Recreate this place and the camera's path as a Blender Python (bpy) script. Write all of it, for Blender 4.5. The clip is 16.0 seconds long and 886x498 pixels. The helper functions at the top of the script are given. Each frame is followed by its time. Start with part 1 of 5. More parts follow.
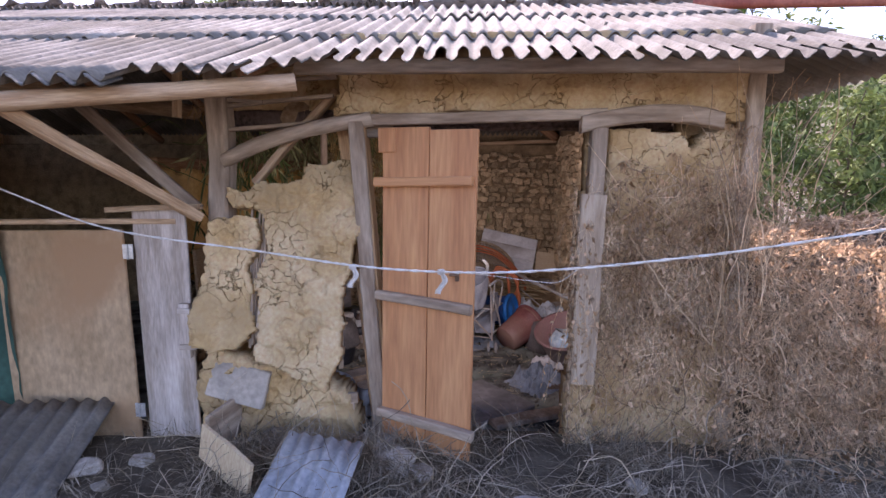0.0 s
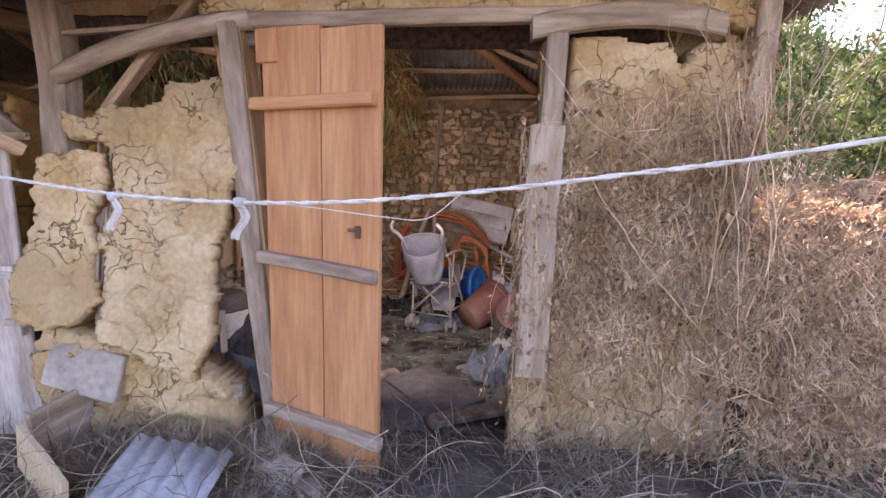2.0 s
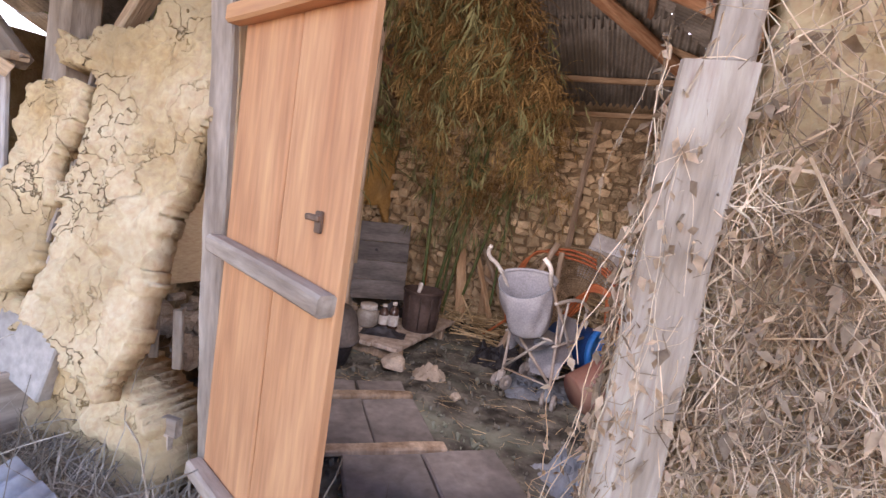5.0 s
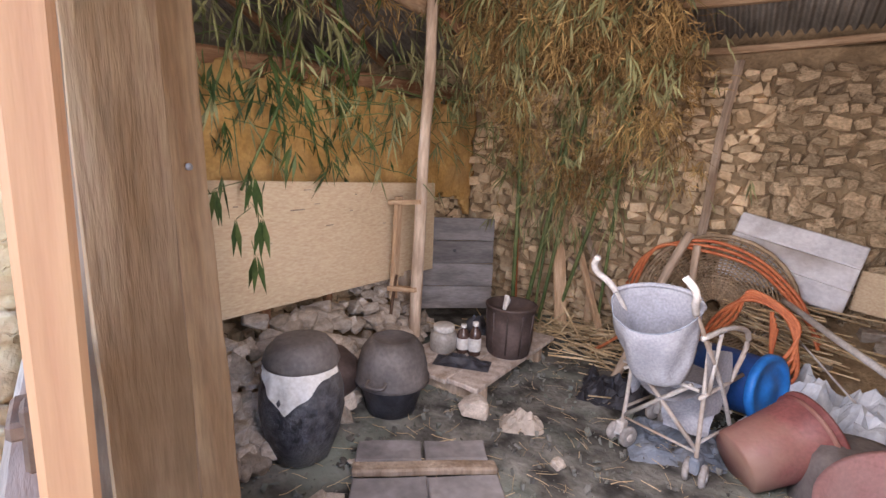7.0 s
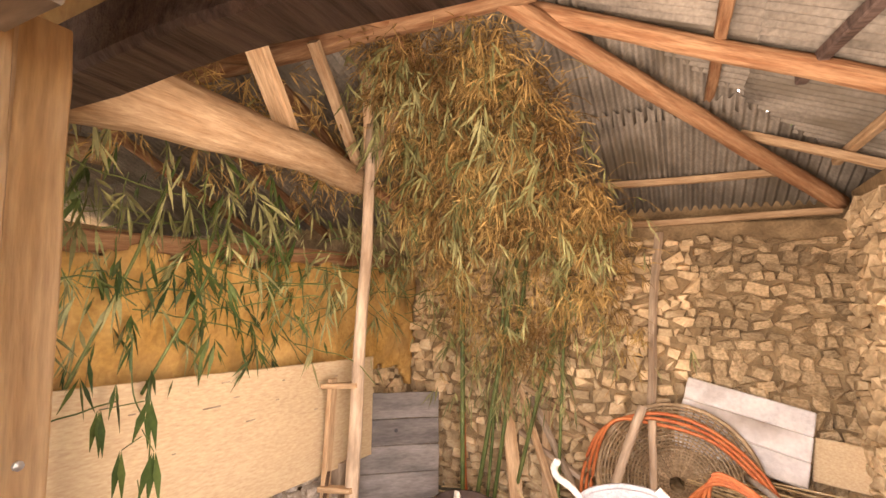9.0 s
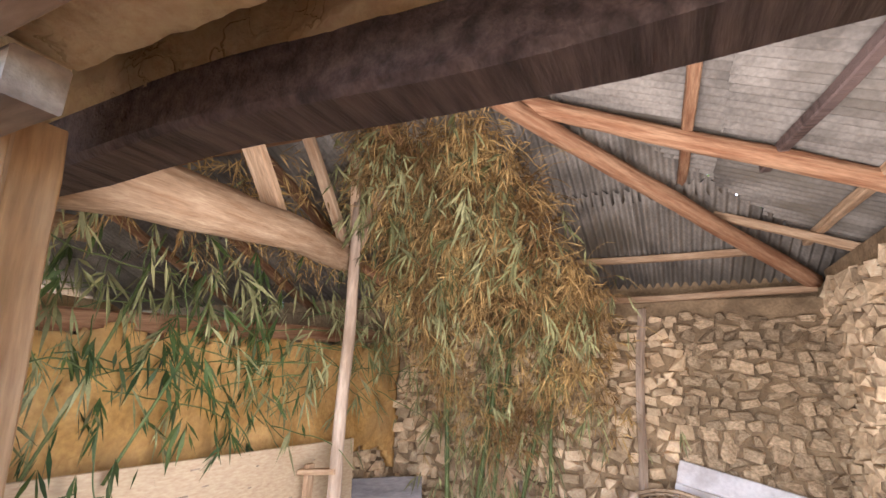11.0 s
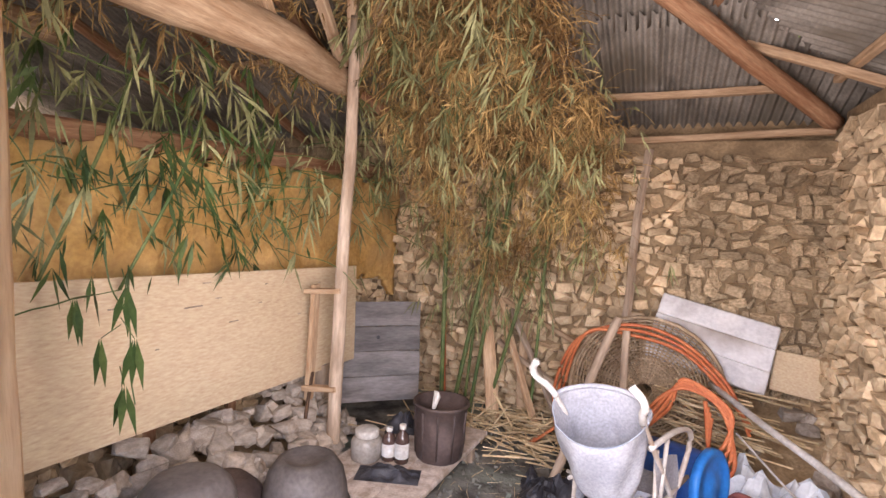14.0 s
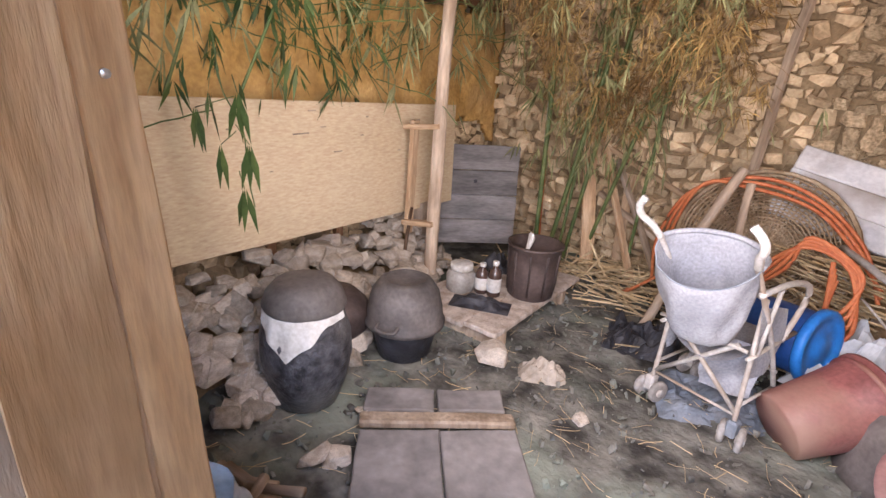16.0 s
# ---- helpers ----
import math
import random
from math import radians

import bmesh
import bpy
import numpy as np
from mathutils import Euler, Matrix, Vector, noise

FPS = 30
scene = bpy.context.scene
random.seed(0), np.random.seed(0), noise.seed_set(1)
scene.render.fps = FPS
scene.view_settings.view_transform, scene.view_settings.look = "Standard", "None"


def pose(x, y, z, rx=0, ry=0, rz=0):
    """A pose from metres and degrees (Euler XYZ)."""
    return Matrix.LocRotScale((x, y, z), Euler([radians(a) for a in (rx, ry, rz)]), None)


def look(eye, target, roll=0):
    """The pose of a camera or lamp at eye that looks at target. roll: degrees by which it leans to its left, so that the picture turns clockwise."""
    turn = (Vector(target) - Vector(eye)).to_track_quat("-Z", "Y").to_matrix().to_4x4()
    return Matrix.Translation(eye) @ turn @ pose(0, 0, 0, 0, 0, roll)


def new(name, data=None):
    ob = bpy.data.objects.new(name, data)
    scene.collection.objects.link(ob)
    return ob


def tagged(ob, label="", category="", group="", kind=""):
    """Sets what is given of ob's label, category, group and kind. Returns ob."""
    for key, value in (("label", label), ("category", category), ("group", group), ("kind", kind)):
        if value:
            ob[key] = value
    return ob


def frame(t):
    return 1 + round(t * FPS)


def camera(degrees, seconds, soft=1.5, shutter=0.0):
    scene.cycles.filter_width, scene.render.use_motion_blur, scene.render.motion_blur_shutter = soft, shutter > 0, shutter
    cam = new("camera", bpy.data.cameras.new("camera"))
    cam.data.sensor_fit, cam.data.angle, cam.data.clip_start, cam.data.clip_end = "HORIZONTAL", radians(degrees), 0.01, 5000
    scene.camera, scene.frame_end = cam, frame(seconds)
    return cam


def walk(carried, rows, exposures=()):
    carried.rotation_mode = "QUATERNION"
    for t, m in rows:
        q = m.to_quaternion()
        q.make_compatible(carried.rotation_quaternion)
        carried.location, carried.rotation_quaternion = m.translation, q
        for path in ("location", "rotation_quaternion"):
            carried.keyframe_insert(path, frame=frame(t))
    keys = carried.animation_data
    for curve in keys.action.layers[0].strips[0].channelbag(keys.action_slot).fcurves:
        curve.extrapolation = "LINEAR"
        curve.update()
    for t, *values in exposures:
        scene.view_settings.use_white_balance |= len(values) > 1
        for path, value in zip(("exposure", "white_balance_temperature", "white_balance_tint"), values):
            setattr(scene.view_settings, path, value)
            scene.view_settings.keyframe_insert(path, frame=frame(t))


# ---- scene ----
cam = camera(84.5, 16.0)
PATH = [
    (0, (0.235, 0.347, 1.551), (0.149, 2.328, 1.288), 0.3),
    (0.5, (0.246, 0.455, 1.464), (0.179, 2.433, 1.178), 0.3),
    (1, (0.4, 0.667, 1.379), (0.342, 2.645, 1.088), 0.2),
    (1.5, (0.536, 0.858, 1.371), (0.466, 2.831, 1.053), 0.5),
    (2, (0.609, 1.009, 1.343), (0.528, 2.976, 0.995), 1.1),
    (2.3, (0.65, 1.156, 1.29), (0.547, 3.123, 0.941), 2.1),
    (2.5, (0.658, 1.235, 1.264), (0.562, 3.202, 0.914), 1.2),
    (3, (0.67, 1.383, 1.182), (0.618, 3.329, 0.722), 1.9),
    (3.5, (0.733, 1.551, 1.062), (0.647, 3.483, 0.55), 2.1),
    (4, (0.862, 1.795, 1.035), (0.562, 3.721, 0.59), 4.3),
    (4.5, (0.899, 1.865, 1.16), (0.338, 3.767, 0.9), 6.9),
    (5, (0.856, 1.967, 1.186), (0.134, 3.816, 0.939), 8.5),
    (5.2, (0.834, 2.038, 1.185), (0.078, 3.874, 0.948), 9.5),
    (7.3, (0.551, 2.851, 1.289), (-0.538, 4.48, 0.889), 2.1),
    (7.5, (0.528, 2.89, 1.298), (-0.567, 4.514, 0.894), 1.9),
    (8, (0.523, 2.909, 1.369), (-0.549, 4.575, 1.096), 1.6),
    (8.5, (0.51, 2.938, 1.431), (-0.477, 4.677, 1.395), 1.7),
    (9, (0.505, 2.918, 1.465), (-0.388, 4.695, 1.674), 1.5),
    (9.5, (0.58, 2.914, 1.476), (-0.313, 4.66, 1.867), 1.5),
    (9.7, (0.58, 2.904, 1.485), (-0.301, 4.645, 1.925), 1.2),
    (11.8, (0.487, 2.907, 1.506), (-0.321, 4.67, 1.995), 2.3),
    (12, (0.483, 2.908, 1.5), (-0.322, 4.679, 1.963), 2.3),
    (12.5, (0.486, 2.918, 1.485), (-0.324, 4.708, 1.856), 2.5),
    (13, (0.483, 2.93, 1.463), (-0.332, 4.739, 1.714), 2.6),
    (13.5, (0.474, 2.94, 1.429), (-0.344, 4.762, 1.53), 2.8),
    (14, (0.466, 2.961, 1.389), (-0.354, 4.782, 1.283), 3.2),
    (14.5, (0.453, 2.959, 1.34), (-0.376, 4.764, 1.101), 3.5),
    (14.8, (0.448, 2.978, 1.328), (-0.426, 4.748, 1.007), 2.9),
    (15, (0.461, 2.976, 1.317), (-0.458, 4.7, 0.892), 3.5),
    (15.5, (0.452, 2.979, 1.278), (-0.558, 4.598, 0.68), 3.7),
    (16, (0.447, 2.987, 1.257), (-0.619, 4.536, 0.576), 4.0),
]
EXPOSURES = [
    (0.0, 1.6, 6300, 36), (0.8, 2.05, 6500, 38), (1.5, 2.1, 6800, 38), (3.5, 2.3, 6800, 38), (4.4, 2.65, 6800, 36), (5.2, 2.65, 6800, 34),
    (7.3, 3.4, 6250, 27), (8.4, 3.9, 7400, 28), (9.0, 4.05, 8600, 30), (9.7, 4.05, 8600, 28), (11.8, 3.75, 4800, 22), (12.6, 3.7, 4800, 22),
    (13.6, 3.8, 6500, 28), (14.5, 3.75, 6350, 27), (16.0, 3.65, 6400, 26),
]
walk(cam, [(t, look(eye, target, roll)) for t, eye, target, roll in PATH], EXPOSURES)

# ---- light ----
world = bpy.data.worlds.new("world")
scene.world = world
world.use_nodes = True
wn = world.node_tree
sky = wn.nodes.new("ShaderNodeTexSky")
sky.sky_type = "NISHITA"
sky.sun_disc = False
sky.sun_elevation = radians(40)
sky.sun_rotation = radians(-12)
wn.links.new(sky.outputs[0], wn.nodes["Background"].inputs[0])
wn.nodes["Background"].inputs[1].default_value = 0.15
sun = new("sun", bpy.data.lights.new("sun", "SUN"))
sun.data.energy = 4.5
sun.data.angle = radians(0.5)
sun.data.color = (1.0, 0.93, 0.82)
el, az = radians(40), radians(-12)
sun.matrix_world = look((math.sin(az) * math.cos(el) * 30, math.cos(az) * math.cos(el) * 30, math.sin(el) * 30), (0, 0, 0))



def opening_light(name, x, y, z, w, h, power):
    """Light of the sky and the sunlit yard through an opening of the front wall."""
    lamp = new(name, bpy.data.lights.new(name, "AREA"))
    lamp.data.shape, lamp.data.size, lamp.data.size_y = "RECTANGLE", w, h
    lamp.data.energy = power
    lamp.data.color = (1.0, 0.95, 0.88)
    lamp.matrix_world = look((x, y, z), (x, y + 1, z + 0.08))


opening_light("doorway_sky", 0.3, 3.56, 1.25, 1.1, 1.15, 6.2)

# ---- materials ----
rnd = random.Random(7)


def mat(name, c1, c2, scale=6.0, rough=0.85, bump=0.4, fine=60.0, stretch=(1, 1, 1), metal=0.0, vary=0.25, island=False, stain=None, spec=0.3, through_light=0.0, crack=0.0):
    m = bpy.data.materials.new(name)
    m.use_nodes = True
    nt = m.node_tree
    n, l = nt.nodes, nt.links
    b = n["Principled BSDF"]
    b.inputs["Roughness"].default_value = rough
    b.inputs["Metallic"].default_value = metal
    b.inputs["Specular IOR Level"].default_value = spec
    tc = n.new("ShaderNodeTexCoord")
    info = n.new("ShaderNodeObjectInfo")
    add = n.new("ShaderNodeVectorMath")
    add.operation = "ADD"
    off = n.new("ShaderNodeVectorMath")
    off.operation = "SCALE"
    comb = n.new("ShaderNodeCombineXYZ")
    for i in range(3):
        l.new(info.outputs["Random"], comb.inputs[i])
    l.new(comb.outputs[0], off.inputs[0])
    off.inputs["Scale"].default_value = 17.0
    mp = n.new("ShaderNodeMapping")
    mp.inputs["Scale"].default_value = stretch
    l.new(tc.outputs["Object"], add.inputs[0])
    l.new(off.outputs[0], add.inputs[1])
    l.new(add.outputs[0], mp.inputs[0])
    big = n.new("ShaderNodeTexNoise")
    big.inputs["Scale"].default_value = scale
    big.inputs["Detail"].default_value = 5
    small = n.new("ShaderNodeTexNoise")
    small.inputs["Scale"].default_value = fine
    small.inputs["Detail"].default_value = 4
    l.new(mp.outputs[0], big.inputs["Vector"])
    l.new(mp.outputs[0], small.inputs["Vector"])
    ramp = n.new("ShaderNodeValToRGB")
    ramp.color_ramp.elements[0].position, ramp.color_ramp.elements[1].position = 0.35, 0.65
    ramp.color_ramp.elements[0].color = (*c1, 1)
    ramp.color_ramp.elements[1].color = (*c2, 1)
    l.new(big.outputs[0], ramp.inputs[0])
    mix = n.new("ShaderNodeMix")
    mix.data_type, mix.blend_type = "RGBA", "OVERLAY"
    mix.inputs[0].default_value = 0.45
    l.new(ramp.outputs[0], mix.inputs[6])
    l.new(small.outputs[0], mix.inputs[7])
    col = mix.outputs[2]
    if stain:
        st = n.new("ShaderNodeTexNoise")
        st.inputs["Scale"].default_value = 1.7
        st.inputs["Detail"].default_value = 7
        l.new(add.outputs[0], st.inputs["Vector"])
        sr = n.new("ShaderNodeMapRange")
        sr.inputs[1].default_value, sr.inputs[2].default_value = 0.5, 0.68
        l.new(st.outputs[0], sr.inputs[0])
        mm = n.new("ShaderNodeMix")
        mm.data_type = "RGBA"
        l.new(sr.outputs[0], mm.inputs[0])
        l.new(col, mm.inputs[6])
        mm.inputs[7].default_value = (*stain, 1)
        col = mm.outputs[2]
    if vary:
        hsv = n.new("ShaderNodeHueSaturation")
        mr = n.new("ShaderNodeMapRange")
        mr.inputs[3].default_value, mr.inputs[4].default_value = 1 - vary, 1 + vary
        if island:
            g = n.new("ShaderNodeNewGeometry")
            l.new(g.outputs["Random Per Island"], mr.inputs[0])
        else:
            l.new(info.outputs["Random"], mr.inputs[0])
        l.new(mr.outputs[0], hsv.inputs["Value"])
        l.new(col, hsv.inputs["Color"])
        col = hsv.outputs[0]
    l.new(col, b.inputs["Base Color"])
    height = small.outputs[0]
    if bump:
        bp = n.new("ShaderNodeBump")
        bp.inputs["Strength"].default_value = bump
        bp.inputs["Distance"].default_value = 0.01
        l.new(height, bp.inputs["Height"])
        last = bp
        bp2 = n.new("ShaderNodeBump")
        bp2.inputs["Strength"].default_value = bump * 0.7
        bp2.inputs["Distance"].default_value = 0.03
        l.new(big.outputs[0], bp2.inputs["Height"])
        l.new(bp.outputs[0], bp2.inputs["Normal"])
        last = bp2
        if crack:
            vo = n.new("ShaderNodeTexVoronoi")
            vo.feature = "DISTANCE_TO_EDGE"
            vo.inputs["Scale"].default_value = crack
            warp = n.new("ShaderNodeVectorMath")
            warp.operation = "ADD"
            l.new(add.outputs[0], warp.inputs[0])
            half = n.new("ShaderNodeVectorMath")
            half.operation = "SCALE"
            half.inputs["Scale"].default_value = 0.6
            l.new(big.outputs["Color"], half.inputs[0])
            l.new(half.outputs[0], warp.inputs[1])
            l.new(warp.outputs[0], vo.inputs["Vector"])
            cr = n.new("ShaderNodeMapRange")
            cr.inputs[2].default_value = 0.022
            dark = n.new("ShaderNodeMix")
            dark.data_type = "RGBA"
            whole = n.new("ShaderNodeTexNoise")
            whole.inputs["Scale"].default_value = 3.1
            l.new(add.outputs[0], whole.inputs["Vector"])
            wr = n.new("ShaderNodeMapRange")
            wr.inputs[1].default_value, wr.inputs[2].default_value = 0.44, 0.56
            l.new(whole.outputs[0], wr.inputs[0])
            mx = n.new("ShaderNodeMath")
            mx.operation = "MAXIMUM"
            l.new(cr.outputs[0], mx.inputs[0])
            l.new(wr.outputs[0], mx.inputs[1])
            l.new(mx.outputs[0], dark.inputs[0])
            dark.inputs[6].default_value = (c1[0] * 0.8, c1[1] * 0.77, c1[2] * 0.74, 1)
            l.new(col, dark.inputs[7])
            l.new(dark.outputs[2], b.inputs["Base Color"])
            l.new(vo.outputs["Distance"], cr.inputs[0])
            bp3 = n.new("ShaderNodeBump")
            bp3.inputs["Strength"].default_value = 1.0
            bp3.inputs["Distance"].default_value = 0.02
            l.new(mx.outputs[0], bp3.inputs["Height"])
            l.new(last.outputs[0], bp3.inputs["Normal"])
            last = bp3
        l.new(last.outputs[0], b.inputs["Normal"])
    if through_light:
        tr = n.new("ShaderNodeBsdfTranslucent")
        ms = n.new("ShaderNodeMixShader")
        ms.inputs[0].default_value = through_light
        l.new(col, tr.inputs[0])
        l.new(b.outputs[0], ms.inputs[1])
        l.new(tr.outputs[0], ms.inputs[2])
        l.new(ms.outputs[0], n["Material Output"].inputs[0])
    return m


GRAIN = (9, 9, 0.9)
M_GREY = mat("weathered_wood", (0.27, 0.195, 0.135), (0.50, 0.395, 0.295), 2.5, 0.9, 0.5, 12, (5, 5, 0.9))
M_POST = mat("post_wood", (0.42, 0.25, 0.12), (0.64, 0.43, 0.24), 3, 0.8, 0.4, 16, (6, 6, 0.7), stain=(0.36, 0.21, 0.10))
M_JAMB = mat("bleached_plank", (0.48, 0.36, 0.25), (0.70, 0.57, 0.43), 3, 0.9, 0.5, 16, (6, 6, 0.7))
M_BROWN = mat("roof_timber", (0.28, 0.13, 0.065), (0.46, 0.27, 0.15), 4, 0.85, 0.5, 20, GRAIN)
M_PALE = mat("pale_timber", (0.40, 0.25, 0.14), (0.60, 0.43, 0.27), 4, 0.8, 0.35, 20, GRAIN)
M_DARK = mat("dark_timber", (0.075, 0.052, 0.045), (0.20, 0.14, 0.12), 4, 0.6, 0.5, 18, (0.9, 9, 9), stain=(0.2, 0.14, 0.12))
M_DOOR = mat("door_wood", (0.50, 0.22, 0.095), (0.62, 0.31, 0.14), 2.5, 0.6, 0.2, 14, (4, 4, 0.35), vary=0.06)
M_PLY = mat("plywood", (0.60, 0.46, 0.29), (0.68, 0.53, 0.345), 1.6, 0.7, 0.05, 70, (1, 0.4, 1.6), vary=0.06)
M_PLYDOOR = mat("door_plywood", (0.40, 0.27, 0.15), (0.54, 0.38, 0.23), 2.5, 0.75, 0.15, 40, (1, 1, 0.5), vary=0.05, stain=(0.42, 0.25, 0.13))
M_PLYGREY = mat("old_plywood", (0.36, 0.29, 0.23), (0.62, 0.54, 0.47), 3, 0.85, 0.3, 18, (5, 5, 0.8), vary=0.1)
M_BOARD = mat("grey_board", (0.15, 0.14, 0.135), (0.27, 0.25, 0.24), 3, 0.9, 0.4, 20, (1, 1, 4), vary=0.2)
M_MUD = mat("mud_render", (0.56, 0.37, 0.17), (0.74, 0.55, 0.32), 4, 0.95, 0.7, 45, vary=0.08, stain=(0.46, 0.32, 0.16), crack=7.0)
M_MUDIN = mat("mud_plaster", (0.52, 0.30, 0.09), (0.68, 0.43, 0.17), 3, 0.95, 0.6, 40, vary=0.08, stain=(0.36, 0.23, 0.10))
M_STONE = mat("wall_stone", (0.44, 0.32, 0.19), (0.72, 0.56, 0.36), 7, 0.95, 0.8, 50, vary=0.3)
M_STONEJ = mat("wall_stone_far", (0.44, 0.32, 0.19), (0.72, 0.56, 0.36), 7, 0.95, 0.8, 50, vary=0.3, island=True)
M_JOINT = mat("earth_joint", (0.20, 0.14, 0.08), (0.36, 0.26, 0.15), 8, 1.0, 0.8, 50)
M_ROCK = mat("field_stone", (0.34, 0.29, 0.235), (0.50, 0.435, 0.36), 5, 0.95, 0.35, 30, vary=0.28)
M_DIRT = mat("dirt_floor", (0.045, 0.042, 0.038), (0.24, 0.235, 0.205), 6, 1.0, 1.0, 34, vary=0.0, stain=(0.25, 0.285, 0.235))
M_SOIL = mat("yard_soil", (0.085, 0.066, 0.045), (0.18, 0.145, 0.10), 4, 1.0, 0.9, 40, vary=0.0)
M_ROOF = mat("cement_sheet", (0.16, 0.14, 0.115), (0.34, 0.305, 0.255), 3, 0.95, 0.5, 50, vary=0.12, stain=(0.17, 0.145, 0.11))
M_TIN = mat("galvanised_tin", (0.42, 0.43, 0.44), (0.62, 0.64, 0.65), 4, 0.5, 0.15, 40, metal=0.25, vary=0.1)
M_TILE = mat("ridge_tile", (0.12, 0.09, 0.07), (0.27, 0.20, 0.15), 6, 0.9, 0.5, 40)
M_TILERED = mat("red_ridge_tile", (0.34, 0.10, 0.07), (0.45, 0.16, 0.11), 6, 0.7, 0.2, 40)
M_ROPE = mat("rope", (0.55, 0.52, 0.46), (0.75, 0.72, 0.66), 30, 0.9, 0.4, 200, vary=0.1)
M_VINE = mat("dry_vine", (0.36, 0.23, 0.125), (0.70, 0.53, 0.35), 5, 0.95, 0.3, 60, vary=0.6, island=True)
M_DEAD = mat("dead_leaf", (0.38, 0.24, 0.13), (0.68, 0.50, 0.33), 12, 0.95, 0.3, 60, vary=0.45, island=True, through_light=0.42)
M_GRASS = mat("dry_grass", (0.23, 0.18, 0.115), (0.47, 0.39, 0.29), 8, 0.95, 0.1, 60, vary=0.45, island=True, through_light=0.15)
M_HAY = mat("dry_bamboo_leaf", (0.20, 0.11, 0.04), (0.58, 0.40, 0.16), 2.6, 0.8, 0.1, 60, vary=0.5, island=True, through_light=0.2)
M_HAYGREEN = mat("half_dry_bamboo_leaf", (0.14, 0.15, 0.055), (0.38, 0.37, 0.18), 3, 0.7, 0.1, 60, vary=0.45, island=True, through_light=0.2)
M_BLEAF = mat("green_bamboo_leaf", (0.035, 0.07, 0.02), (0.10, 0.14, 0.04), 4, 0.5, 0.1, 60, vary=0.4, island=True, through_light=0.2)
M_CULM = mat("bamboo_culm", (0.06, 0.10, 0.03), (0.15, 0.18, 0.06), 5, 0.5, 0.1, 60)
M_TREE = mat("tree_leaf", (0.09, 0.14, 0.04), (0.24, 0.28, 0.09), 2, 0.7, 0.1, 60, vary=0.5, island=True, through_light=0.25)
M_BARK = mat("bark", (0.10, 0.075, 0.05), (0.22, 0.17, 0.12), 6, 0.95, 0.7, 30)
M_CLOTH = mat("white_cloth", (0.25, 0.26, 0.29), (0.38, 0.39, 0.42), 4, 0.9, 0.2, 90, vary=0.05)
M_WHITE = mat("chipped_white_paint", (0.38, 0.36, 0.33), (0.56, 0.54, 0.51), 10, 0.5, 0.2, 60, vary=0.05, stain=(0.36, 0.27, 0.2))
M_RUBBER = mat("wheel_plastic", (0.28, 0.26, 0.24), (0.45, 0.42, 0.39), 10, 0.7, 0.2, 60)
M_ORANGE = mat("orange_hose", (0.46, 0.12, 0.045), (0.60, 0.20, 0.08), 9, 0.5, 0.1, 60, vary=0.05)
M_BLUE = mat("blue_plastic", (0.015, 0.16, 0.55), (0.03, 0.25, 0.72), 5, 0.4, 0.1, 60, vary=0.05)
M_NAVY = mat("dark_blue_plastic", (0.012, 0.06, 0.22), (0.03, 0.10, 0.34), 5, 0.4, 0.1, 60, vary=0.05)
M_RED = mat("maroon_plastic", (0.17, 0.055, 0.05), (0.25, 0.09, 0.08), 4, 0.5, 0.15, 60, vary=0.05, stain=(0.33, 0.20, 0.15))
M_PINK = mat("faded_pink_plastic", (0.24, 0.115, 0.11), (0.34, 0.18, 0.17), 3, 0.5, 0.15, 60, vary=0.05, stain=(0.3, 0.21, 0.19))
M_CLAY = mat("glazed_jar", (0.018, 0.018, 0.022), (0.10, 0.10, 0.11), 22, 0.45, 0.6, 70, vary=0.05, stain=(0.15, 0.145, 0.14), spec=0.5)
M_IRON = mat("sooty_pot", (0.08, 0.07, 0.066), (0.17, 0.15, 0.14), 5, 0.6, 0.2, 50, vary=0.08)
M_BLACK = mat("black_plastic", (0.02, 0.02, 0.024), (0.06, 0.06, 0.07), 8, 0.5, 0.4, 50, vary=0.1)
M_BUCKET = mat("dark_brown_tub", (0.04, 0.028, 0.025), (0.095, 0.068, 0.06), 6, 0.6, 0.3, 50)
M_STRAW = mat("straw", (0.42, 0.31, 0.17), (0.62, 0.49, 0.30), 5, 0.95, 0.2, 60, vary=0.4, island=True)
M_WICKER = mat("wicker", (0.28, 0.20, 0.12), (0.48, 0.37, 0.25), 8, 0.9, 0.3, 60, vary=0.35, island=True)
M_FOAM = mat("white_panel", (0.62, 0.62, 0.63), (0.80, 0.80, 0.80), 5, 0.8, 0.3, 40, vary=0.05, stain=(0.35, 0.30, 0.26))
M_DUSTBLUE = mat("dusty_blue_plastic", (0.13, 0.16, 0.20), (0.27, 0.30, 0.34), 5, 0.6, 0.5, 30, vary=0.1)
M_TARP = mat("grey_tarp", (0.36, 0.40, 0.44), (0.56, 0.59, 0.61), 4, 0.6, 0.5, 30, vary=0.1)
M_GREEN = mat("green_tarp", (0.02, 0.06, 0.045), (0.04, 0.10, 0.075), 3, 0.7, 0.4, 30, vary=0.05)
M_GLASS = mat("dusty_glass", (0.30, 0.28, 0.25), (0.45, 0.42, 0.38), 6, 0.35, 0.1, 60, vary=0.1, spec=0.6)
M_AMBER = mat("brown_bottle", (0.05, 0.03, 0.025), (0.09, 0.055, 0.045), 6, 0.25, 0.0, 60, vary=0.2, spec=0.6)
M_LABEL = mat("paper_label", (0.52, 0.50, 0.46), (0.68, 0.66, 0.62), 9, 0.8, 0.1, 60, vary=0.05)
